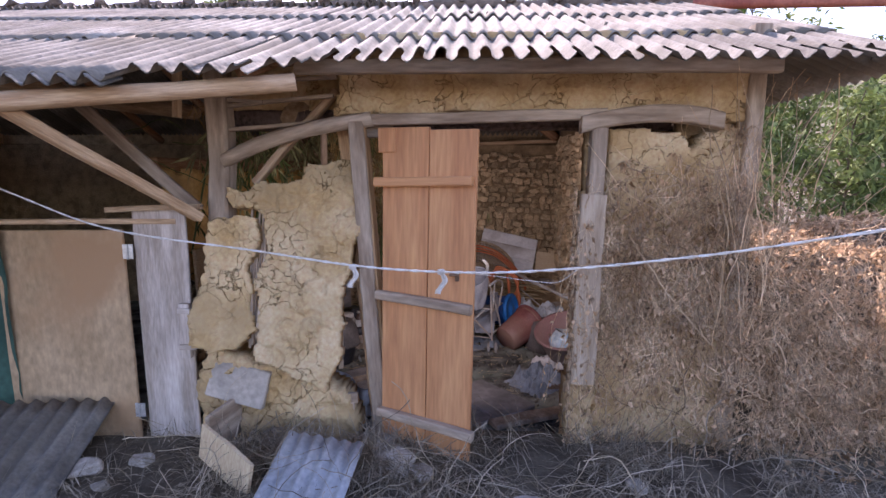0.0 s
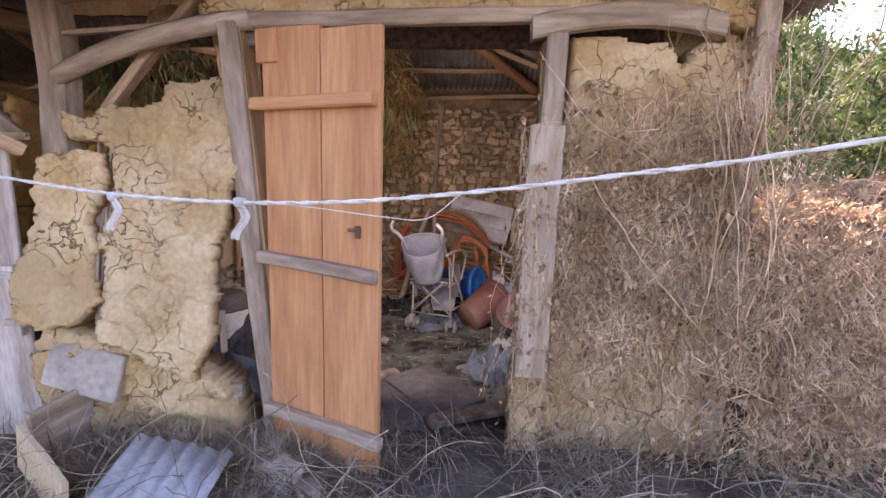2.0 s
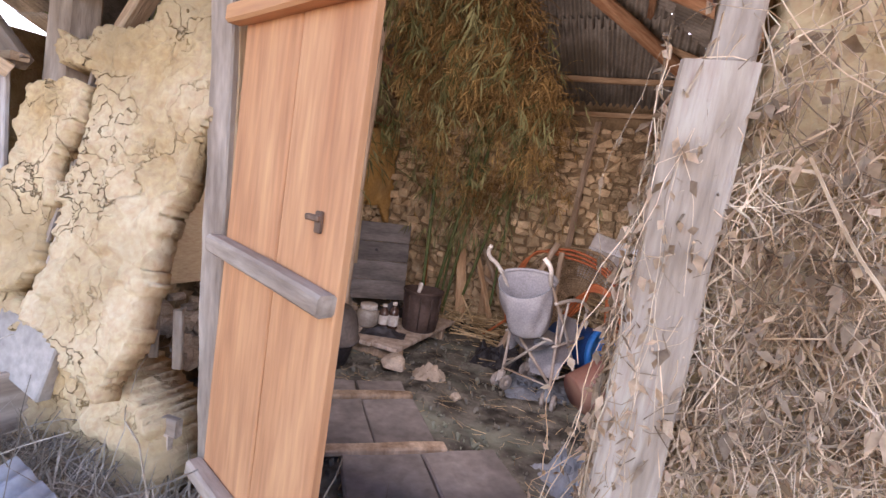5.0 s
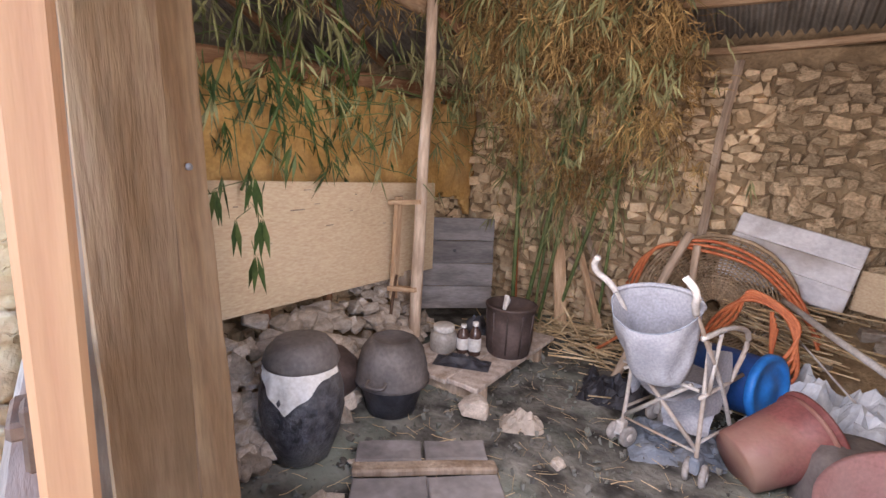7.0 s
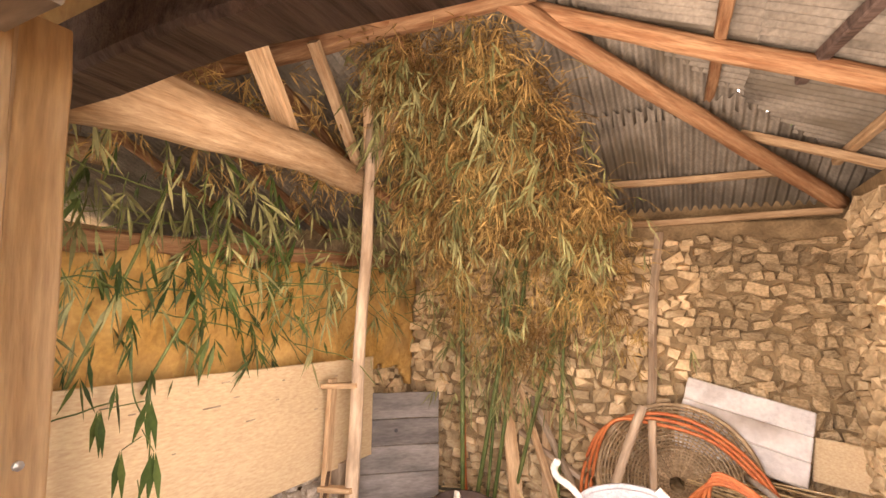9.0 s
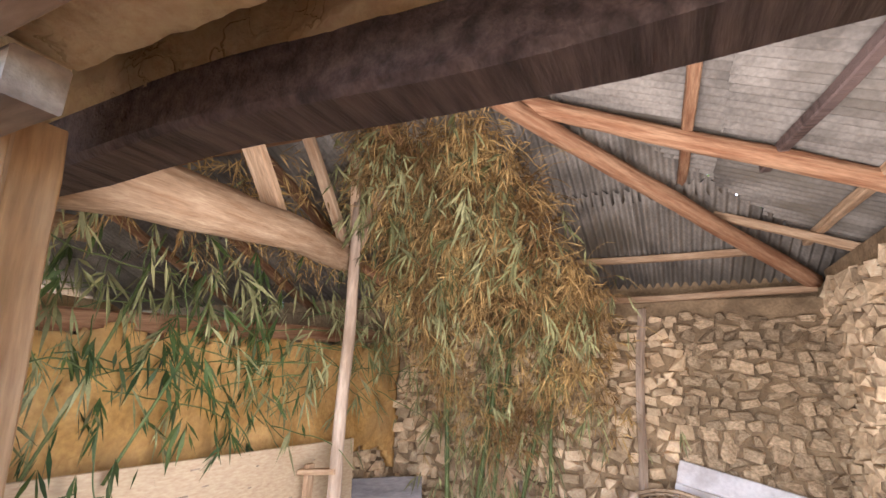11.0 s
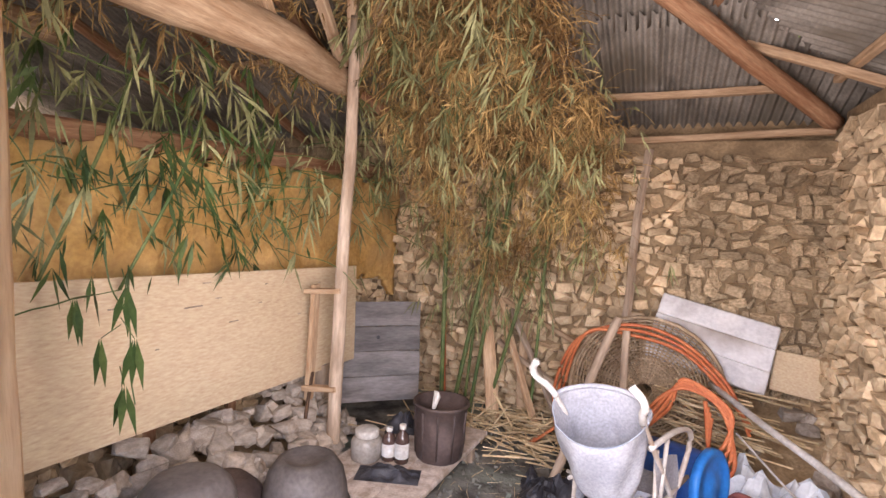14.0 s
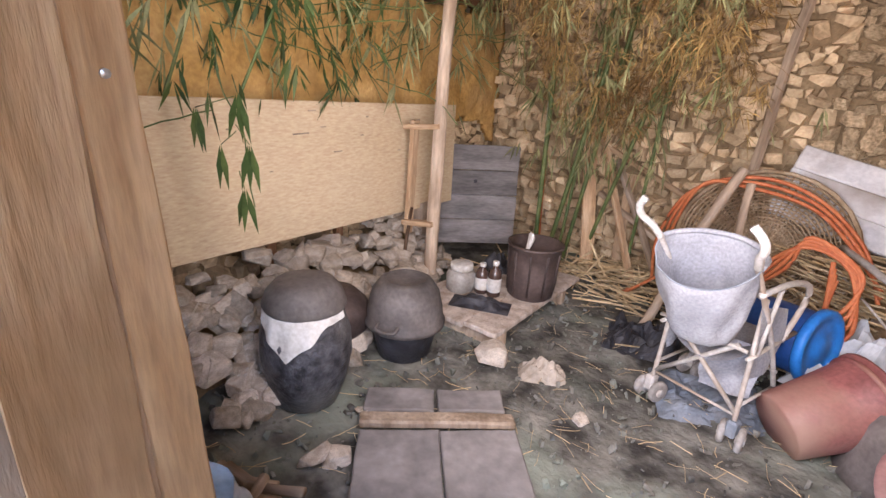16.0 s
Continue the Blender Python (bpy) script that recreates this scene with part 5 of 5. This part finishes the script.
def rod(name, pts, r, parent=st, material=None, label=""):
    return put(name, mesh_of(name, *tube(smooth_line(pts, 6) if len(pts) > 2 else pts, r, 8), material or M_WHITE, True), parent, label=label)


for sx in (-1, 1):
    x = sx * 0.175
    rod("side_tube", [(x * 1.06, 0.36, 0.1), (x * 1.03, 0.16, 0.4), (x, -0.06, 0.66), (x, -0.22, 0.83)], 0.0105)
    rod("handle", [(x, -0.21, 0.82), (x * 1.08, -0.26, 0.87), (x * 1.22, -0.31, 0.91), (x * 1.2, -0.34, 0.95), (x * 1.04, -0.36, 0.985)], 0.014)
    rod("rear_leg", [(x * 1.03, 0.0, 0.11), (x * 0.98, 0.0, 0.36), (x * 0.95, -0.02, 0.66)], 0.010)
    rod("cross_strut", [(x * 1.0, 0.0, 0.16), (-x * 0.75, -0.04, 0.46)], 0.010)
    rod("seat_rail", [(x, -0.05, 0.42), (x, 0.38, 0.42)], 0.009)
    rod("arm_rail", [(x, -0.12, 0.70), (x * 1.1, 0.1, 0.71), (x * 1.12, 0.28, 0.66), (x * 1.05, 0.33, 0.56), (x, 0.24, 0.42)], 0.012)
    rod("arm_brace", [(x * 1.05, 0.04, 0.70), (x * 1.02, 0.02, 0.42)], 0.009)
    rod("linkage", [(x * 1.03, 0.0, 0.2), (x * 1.05, 0.32, 0.18)], 0.007)
    for y in (0.0, 0.36):
        yoke = put("caster_block", mesh_of("caster_block", *block(0.042, 0.05, 0.075, 0.008, 1, 0.002), M_DUSTBLUE if sx > 0 else M_WHITE), st, (x * 1.04, y, 0.055))
        for dx in (-0.036, 0.036):
            wh = put("wheel", mesh_of("wheel", *lathe([(0.02, -0.012), (0.042, -0.014), (0.052, -0.007), (0.052, 0.007), (0.042, 0.014), (0.02, 0.012)], 22), M_RUBBER, True), st, (x * 1.04 + dx, y + 0.01, 0.052), (0, 90, 14 * sx))
            put("hub", mesh_of("hub", *lathe([(0.018, -0.018), (0.02, -0.015), (0.02, 0.015), (0.018, 0.018)], 12), M_WHITE, True), wh)
rod("cross_bar", [(-0.175, -0.07, 0.46), (0.175, -0.07, 0.46)], 0.008)
rod("cross_bar", [(-0.18, 0.0, 0.15), (0.18, 0.0, 0.15)], 0.006)
rod("foot_bar", [(-0.175, 0.33, 0.24), (0.175, 0.33, 0.24)], 0.008)


def pouch(u, w):
    """The sagging back of the seat: an oval mouth between the side tubes, closing to a rounded bottom."""
    a = 2 * math.pi * u
    c, n = math.cos(a), math.sin(a)
    full = 1 - 0.34 * w ** 1.2 - 0.60 * max(0.0, w - 0.93) / 0.07
    near = max(0.0, -n)
    x = 0.182 * c * full
    y = -0.20 + (0.125 if n < 0 else 0.17) * n * (full + 0.12 * math.sin(w * 2.6) * near) + 0.13 * w
    z = 0.82 + 0.035 * n - 0.075 * near * (1 - w) - 0.36 * w
    fold = 0.009 * math.sin(a * 7 + w * 4) * math.sin(math.pi * w) + 0.008 * noise.noise(Vector((c * 3, n * 3, w * 4)))
    return (x + fold * c, y + fold * n, z)


put("sling", mesh_of("sling", *cloth(48, 22, pouch), M_CLOTH, True), st, label="white cloth sling sagging like a pouch")
put("piping", mesh_of("piping", *tube([Vector(pouch(0.5 + 0.5 * i / 24, 0)) + Vector((0, 0.004, 0.002)) for i in range(25)], 0.0035, 6), M_DUSTBLUE, True), st, label="dull blue hem of the sling")
put("rim", mesh_of("rim", *tube([Vector(pouch(0.5 * i / 24, 0)) for i in range(25)], 0.011, 7), M_CLOTH, True), st)
for sx in (-1, 1):
    put("side_panel", mesh_of("side_panel", *cloth(10, 10, lambda u, w: (sx * (0.168 + 0.012 * math.sin(u * 6 + w * 4)), -0.05 + 0.29 * u + 0.06 * w * (1 - u), 0.64 - 0.08 * u - (0.36 - 0.1 * u) * w)), M_CLOTH, True), st)
put("seat", mesh_of("seat", *cloth(12, 14, lambda u, w: ((u - 0.5) * 0.34, -0.04 + 0.4 * w, 0.44 - 0.10 * 4 * u * (1 - u) * (1 - 0.5 * w))), M_CLOTH, True), st)
put("hanging_flap", mesh_of("hanging_flap", *cloth(12, 12, lambda u, w: (-0.02 + 0.18 * u, 0.06 + 0.1 * u + 0.02 * math.sin(w * 8 + u * 4), 0.40 - 0.24 * w)), M_CLOTH, True), st)

# ---- basket, hose and panels ----
bk = thing("wicker_basket", (0.42, 6.42, 0.36), "big shallow wicker basket tipped on its side", "basket", rot=(62, 12, -6))
BR = 0.46
weave = []
for k in range(64):
    a = 2 * math.pi * k / 64
    weave.append(tube([(0.05 * math.cos(a), 0.05 * math.sin(a), 0), (0.3 * math.cos(a), 0.3 * math.sin(a), 0.03), (BR * math.cos(a) * 1.02, BR * math.sin(a) * 1.02, 0.13)], 0.0055, 4))
put("spokes", mesh_of("spokes", *join(*weave), M_WICKER), bk)
for k in range(22):
    r = 0.05 + k * (BR - 0.05) / 21
    put("hoop", mesh_of("hoop", *tube([(r * math.cos(i * math.pi / 24), r * math.sin(i * math.pi / 24), 0.13 * (r / BR) ** 2 + 0.006 * (-1) ** (i + k)) for i in range(49)], 0.0058 if k < 21 else 0.014, 5), M_WICKER), bk)
ho = thing("garden_hose", (0.4, 6.2, 0.3), "coiled orange garden hose draped over the basket", "hose")


def hose(pts):
    put("coil", mesh_of("coil", *tube(smooth_line([Vector(p) - Vector((0.4, 6.2, 0.3)) for p in pts], 9), 0.0105, 8), M_ORANGE, True), ho)


for k in range(3):
    e = 0.03 * k
    hose([(-0.12 + e, 6.3, 0.05), (-0.13 + e, 6.25, 0.35), (0.0 + e, 6.2 - e, 0.68 + e), (0.3, 6.2, 0.82 - e), (0.6, 6.22, 0.76 - e), (0.86 - e, 6.2, 0.55), (0.98, 6.1, 0.3 + e)])
for k in range(4):
    e = 0.028 * k
    hose([(0.38 + e, 5.95, 0.22 + e), (0.48 + e, 5.9, 0.45), (0.62, 5.88, 0.57 + e * 0.6), (0.8 + e * 0.5, 5.86, 0.5), (0.88 - e * 0.6, 5.82, 0.25 + e), (0.82 - e, 5.8, 0.14 + e), (0.76, 5.82, 0.24), (0.76 - e * 0.4, 5.84, 0.45 + e)])
hose([(-0.2, 6.2, 0.0), (-0.28, 6.15, FLOOR + 0.02), (-0.1, 6.1, 0.1), (0.1, 6.15, 0.3)])
for k, (p, q, w) in enumerate((((-0.05, 5.75, FLOOR), (0.25, 6.15, 0.86), 0.055), ((0.28, 5.9, FLOOR), (0.3, 6.1, 0.8), 0.045), ((0.12, 5.95, FLOOR), (0.14, 6.1, 0.42), 0.05), ((0.2, 5.95, FLOOR), (0.24, 6.1, 0.42), 0.045))):
    board_thing("fork_stick", p, q, w, w, M_GREY, "grey forked branch propped against the basket", "branch", "branches by the basket", seed=k, round_log=True, crook=0.05)
pn = thing("foam_stack", (0.74, 6.5, 0.49), "stack of dirty white foam panels against the wall", "panel", rot=(-28, 12, -4))
for k in range(3):
    put("panel", mesh_of("panel", *block(0.72, 0.05, 0.155, 0.008, 2, 0.004, k), M_FOAM), pn, (0, 0.01 * k, 0.02 + 0.158 * k))
tagged(put("beige_panel", mesh_of("beige_panel", *block(0.3, 0.03, 0.26, 0.006, 1, 0.004), M_PLY), None, (1.3, 6.68, 0.42), (-8, 6, 0)), "small beige board beside the white panels", "board")
tagged(put("rubble_heap", mesh_of("rubble_heap", *cloth(20, 20, lambda u, w: (0.2 + 1.3 * u, 6.0 + 0.9 * w, FLOOR + 0.5 * w * (0.5 + 0.6 * u) + 0.05 * noise.noise(Vector((u * 8, w * 8, 3))) - 0.03)), M_JOINT, True)), "bank of fallen earth along the stone wall", "earth", kind="structure")
for k in range(26):
    x, w = rr.uniform(0.5, 1.42), rr.uniform(0.05, 0.9)
    s = rr.uniform(0.06, 0.14)
    tagged(put("fallen_stone", HEAP[k % 10], None, (x, 6.0 + 0.9 * w, FLOOR + 0.5 * w * (0.5 + 0.6 * (x - 0.2) / 1.3) + 0.01), (rr.uniform(0, 360), 0, rr.uniform(0, 360)), (s * 1.3, s, s * 0.8)), "earthy stone fallen from the wall", "stone", "fallen stones by the wall")
board_thing("white_pole", (0.78, 6.25, 0.52), (1.42, 4.75, 0.42), 0.035, 0.035, M_WHITE, "long dirty white pole lying across the heap", "pole", seed=1, round_log=True, crook=0.01)
board_thing("thin_rod", (0.72, 6.3, 0.45), (1.18, 5.6, 0.16), 0.012, 0.012, M_WHITE, "thin pale cane lying on the heap", "cane", seed=2, round_log=True)
sticks = []
for k in range(70):
    p = Vector((rr.uniform(0.4, 0.9), rr.uniform(6.1, 6.4), rr.uniform(0.2, 0.5)))
    sticks.append(tube([p, p + Vector((rr.uniform(0.2, 0.5), rr.uniform(-0.2, 0.1), rr.uniform(-0.15, 0.02)))], rr.uniform(0.003, 0.008), 4))
tagged(put("cane_bundle", mesh_of("cane_bundle", *join(*sticks), M_STRAW)), "loose dry canes behind the basket", "canes", kind="stuff")

# drums, buckets, tarps
dr = thing("blue_drum", (0.56, 5.75, FLOOR + 0.25), "dark blue drum on its side with a bright lid", "drum", rot=(0, 84, -28))
dr.scale = (1.25, 1.25, 1.25)
put("body", mesh_of("body", *lathe([(0.11, -0.14), (0.125, -0.13), (0.13, 0.0), (0.125, 0.16), (0.12, 0.17)], 30), M_NAVY, True), dr)
put("lid", mesh_of("lid", *lathe([(0.14, 0.165), (0.147, 0.17), (0.147, 0.195), (0.138, 0.2), (0.12, 0.2), (0.115, 0.19), (0.05, 0.19), (0.04, 0.2), (0.001, 0.2)], 34), M_BLUE, True), dr, label="bright blue round lid")
rb = thing("maroon_bucket", (0.84, 4.88, FLOOR + 0.17), "faded maroon plastic bucket lying on its side", "bucket", rot=(0, 0, 0))
rb.matrix_basis = along((0.80, 5.24, FLOOR + 0.17), (1.16, 5.52, FLOOR + 0.36))[0] @ Matrix.Scale(0.93, 4)
put("body", mesh_of("body", *lathe([(0.001, -0.2), (0.135, -0.2), (0.145, -0.19), (0.165, 0.0), (0.185, 0.2), (0.2, 0.2), (0.2, 0.215), (0.178, 0.215), (0.155, 0.0), (0.13, -0.17), (0.001, -0.17)], 36, 0.01), M_RED, True), rb)
put("rim", mesh_of("rim", *lathe([(0.186, 0.165), (0.196, 0.17), (0.196, 0.18), (0.186, 0.185)], 36), M_RED, True), rb)
gb = thing("grey_tub", (1.1, 5.2, FLOOR), "upturned grey-brown plastic tub", "tub")
put("body", mesh_of("body", *lathe([(0.22, 0), (0.23, 0.01), (0.215, 0.06), (0.19, 0.24), (0.16, 0.28), (0.10, 0.285), (0.001, 0.28)], 36, 0.01), M_IRON, True), gb)
pt = thing("pink_basin", (1.25, 4.75, FLOOR + 0.1), "large faded pink basin holding a blue bag", "basin", rot=(16, -14, 0))
put("body", mesh_of("body", *lathe([(0.001, 0.0), (0.2, 0.0), (0.22, 0.02), (0.29, 0.26), (0.31, 0.265), (0.31, 0.28), (0.285, 0.28), (0.21, 0.04), (0.001, 0.03)], 44, 0.01), M_PINK, True), pt)
tagged(put("blue_bag", mesh_of("blue_bag", *rock(931, 0.8, 40), mat("blue_print_bag", (0.30, 0.42, 0.52), (0.62, 0.70, 0.74), 9, 0.4, 0.4, 40, vary=0.05), True), None, (1.18, 4.62, 0.16), (0, 0, 30), (0.4, 0.34, 0.26)), "crinkled pale blue plastic bag in the basin", "plastic bag")


def crumple(name, x, y, z, sx, sy, h, material, label, seed, turn=0):
    def at(u, w):
        q = Vector((u * 4 + seed, w * 4, seed))
        edge = min(1.0, 6 * min(u, 1 - u, w, 1 - w) + 0.05)
        return (sx * (u - 0.5) + 0.02 * noise.noise(q * 2), sy * (w - 0.5) + 0.02 * noise.noise(q * 2.3), (h * (0.55 + noise.fractal(q, 1.0, 2.0, 3)) + 0.01) * edge)
    tagged(put(name, mesh_of(name, *cloth(26, 26, at), material, False), None, (x, y, z), (0, 0, turn)), label, "plastic sheet", "plastic sheets on the floor")


crumple("grey_tarpaulin", 1.08, 5.72, FLOOR + 0.08, 0.75, 0.55, 0.24, M_TARP, "stiff grey tarpaulin thrown over the heap", 3.0, -15)
crumple("plastic_sheet", 0.7, 6.05, FLOOR + 0.05, 0.6, 0.35, 0.14, M_TARP, "thin torn plastic sheet under the basket", 5.0)
crumple("plastic_sheet", 0.42, 5.3, FLOOR - 0.005, 0.5, 0.4, 0.05, M_DUSTBLUE, "dusty plastic sheet under the stroller", 7.0, 20)
crumple("plastic_sheet", 0.86, 4.28, FLOOR - 0.005, 0.42, 0.4, 0.14, M_DUSTBLUE, "crumpled dusty blue plastic beside the bucket", 9.0, 40)
crumple("plastic_sheet", 1.0, 4.62, FLOOR + 0.02, 0.16, 0.3, 0.08, M_FOAM, "torn strip of white film at the bucket", 11.0, 30)
crumple("dirty_rag", 0.02, 5.62, FLOOR, 0.4, 0.34, 0.1, M_BLACK, "dirty dark rag on the dirt floor", 13.0, 10)
net = []
for k in range(26):
    net.append(tube([(0.95 + 0.022 * k, 4.1, FLOOR + 0.03 + 0.02 * math.sin(k)), (0.9 + 0.022 * k, 4.5, FLOOR + 0.05)], 0.003, 4))
    net.append(tube([(0.92, 4.1 + 0.016 * k, FLOOR + 0.035), (1.46, 4.12 + 0.016 * k, FLOOR + 0.04)], 0.003, 4))
tagged(put("wire_mesh", mesh_of("wire_mesh", *join(*net), M_STEEL)), "flat dusty wire mesh on the floor", "wire mesh")

# ---- bamboo hung in the roof ----
rb2 = random.Random(77)
bun = thing("bamboo_bundle", (-0.55, 5.9, 2.0), "thick curtain of dry bamboo tops hung under the roof", "bamboo")
O = Vector((-0.55, 5.9, 2.0))


def bundle_at(r):
    """A hanging mass under the ridge end, ragged and thin where it trails down the wall."""
    while True:
        z = r.uniform(1.0, 2.92)
        high = min(1.0, max(0.0, (z - 1.9) / 1.0))
        half = (0.72 - 0.28 * high) * (1 + 0.25 * noise.noise(Vector((z * 5, 1, 2))))
        x = -0.52 - 0.22 * high + r.uniform(-half, half)
        y = min(5.2 + (2.92 - z) * 0.72, 6.45) + r.uniform(-0.22, 0.22)
        if z < 1.85:
            thin = 0.34 * (z - 0.8) + 0.5 * noise.noise(Vector((x * 6, 3, z * 1.5)))
            if r.random() > thin:
                continue
        elif r.random() > 0.75 + 0.8 * noise.noise(Vector((x * 4, y * 4, z * 4))):
            continue
        if y < 6.72:
            return Vector((x, y, z)) - O


put("dry_leaves", mesh_of("dry_leaves", *blades(sprays(rb2, 3300, bundle_at, 0.095, 0.0075, (0.05, -0.2, -0.6), 1.0, 9, 0.75, 0.7)), M_HAY), bun)
put("green_leaves", mesh_of("green_leaves", *blades(sprays(rb2, 440, lambda r: bundle_at(r) + Vector((r.gauss(0, 0.12), -0.1, -0.25 * r.random())), 0.115, 0.0125, (0, -0.2, -1), 0.7, 7, 0.5, 0.5)), M_HAYGREEN), bun)
stalks = []
for k in range(800):
    p = bundle_at(rb2)
    stalks.append(tube(stem(rb2, p + Vector((0, -0.05, 2.1)), (rb2.gauss(0, 0.8), -0.1, rb2.gauss(-0.5, 0.8)), 6, 0.05, 0.45, 0.05), rb2.uniform(0.001, 0.003), 3))
tangle_v, tangle_f = join(*stalks)
put("stalk_tangle", mesh_of("stalk_tangle", [q - Vector((0, 0, 2)) for q in tangle_v], tangle_f, M_HAY), bun)["kind"] = "stuff"
for k, (x, y, top_x) in enumerate(((-0.86, 6.45, -0.75), (-0.8, 6.4, -0.55), (-0.92, 6.35, -0.6), (-0.35, 6.5, -0.3), (-0.7, 6.5, -0.2), (-0.98, 6.3, -1.1))):
    cu = thing("bamboo_culm", (x, y, FLOOR), "green bamboo culm standing on the floor", "bamboo", "culms behind the tub")
    pts = [Vector((0, 0, 0)).lerp(Vector((top_x - x, 0.15, 2.2)), i / 10) for i in range(11)]
    put("cane", mesh_of("cane", *tube(pts, 0.012 + 0.003 * (k % 3), 8), M_CULM, True), cu)
    for i in range(1, 10):
        put("node", mesh_of("node", *lathe([(0.012, -0.004), (0.018, 0), (0.012, 0.004)], 8), M_CULM, True), cu, pts[i])
    it = leaf_items(rb2, 110, lambda r: pts[r.randrange(4, 11)] + rand_dir(r) * 0.1, 0.13, 0.016, (0, -0.2, -1), 0.7, 0.5)
    put("leaves", mesh_of("leaves", *blades(it), M_HAYGREEN), cu)

lb = thing("bamboo_branch", (-1.5, 4.6, 2.0), "leafy green bamboo branches pushed in under the roof", "bamboo")
B0 = Vector((-1.5, 4.6, 2.0))


def left_at(r):
    while True:
        y = r.uniform(3.7, 6.5)
        z = r.gauss(1.55, 0.28)
        if 1.05 < z < 2.15 and r.random() < (1.2 - (z - 1.0) * 0.3):
            return Vector((-1.62 + r.uniform(-0.12, 0.28), y, z)) - B0


dens = random.Random(8)
put("green_leaves", mesh_of("green_leaves", *blades(sprays(dens, 125, lambda r: Vector((left_at(r).x, r.uniform(3.75, 5.2) - 4.6, left_at(r).z)), 0.13, 0.017, (0.1, -0.1, -1), 0.6, 5, 0.4, 0.3, 0.1)), M_BLEAF), lb)
put("fading_leaves", mesh_of("fading_leaves", *blades(sprays(dens, 180, lambda r: left_at(r) + Vector((0.05, 0, 0.35 * r.random() + 0.05)), 0.14, 0.015, (0.1, -0.1, -1), 0.7, 6, 0.5, 0.5)), M_HAYGREEN), lb)
put("dry_leaves", mesh_of("dry_leaves", *blades(sprays(dens, 330, lambda r: Vector((r.uniform(-1.8, -1.25), r.uniform(3.9, 5.5), r.uniform(2.1, 2.62))) - B0, 0.1, 0.008, (0.1, -0.1, -0.6), 1.1, 8, 0.7, 0.6)), M_HAY), lb)
tw = []
for k in range(60):
    p = left_at(dens) + Vector((0, 0, 2.15))
    tw.append(tube(stem(dens, p, (dens.gauss(0, 0.3), dens.gauss(0, 0.8), dens.uniform(-0.3, 0.8)), 9, 0.06, 0.25, 0.02), 0.003, 4))
sv, sf = join(*tw)
put("twig_tangle", mesh_of("twig_tangle", [q - Vector((0, 0, 2.15)) for q in sv], sf, M_CULM), lb)["kind"] = "stuff"
for k in range(3):
    put("branch", mesh_of("branch", *tube(smooth_line([(-0.2 + 0.1 * k, -0.9 + 0.25 * k, -0.95), (-0.15 + 0.1 * k, -0.75 + 0.3 * k, -0.4), (-0.1, -0.6 + 0.35 * k, 0.1)], 6), 0.007, 7), M_CULM, True), lb)

spray = thing("bamboo_spray", (-0.94, 3.83, 1.12), "single bamboo twig with broad leaves hanging before plywood", "bamboo")
put("twig", mesh_of("twig", *tube(smooth_line([(-0.05, 0.0, 0.22), (-0.02, 0.0, 0.05), (0.04, 0.02, -0.06), (0.05, 0.02, -0.2), (0.06, 0.03, -0.3)], 6), 0.0022, 5), M_CULM, True), spray)
lv = []
for x, z, n in ((-0.19, -0.02, 3), (-0.06, -0.12, 2), (0.05, 0.04, 3), (0.09, -0.1, 3), (0.05, -0.24, 3)):
    put("twig", mesh_of("twig", *tube([(0.02, 0.01, z + 0.05), (x, 0.005, z)], 0.0016, 4), M_CULM, True), spray)
    for i in range(n):
        d = Vector((0.3 * (i - (n - 1) / 2) + rr.uniform(-0.1, 0.1), 0.1 * rr.uniform(-1, 1), -1)).normalized()
        lv.append((Vector((x, 0.005 * i, z)), d, 0.145, 0.024, 0.0, Vector((0.87, 0.5, 0)).normalized()))
for i, it in enumerate(lv):
    put("leaf", mesh_of("leaf", *blades([it]), M_BLEAF), spray)

# ---- stones of the rubble walls ----
stones(back, -3.9 + 2.2, 1.5, 0.0, 2.12, lambda u, o, z: ((u - back.location.x, 6.85 + o - back.location.y, z), 0), lambda u, z: u > 0.55, "stones_far")
stones(right, 3.5, 6.85, 0.0, 2.24, lambda u, o, z: ((1.47 + o - right.location.x, u - right.location.y, z), 90), lambda u, z: False, "stones_far")
stones(left, 3.9, 6.85, 0.1, 1.35, lambda u, o, z: ((-1.86 + o - left.location.x, u - left.location.y, z), 90), lambda u, z: False, "stones_far")
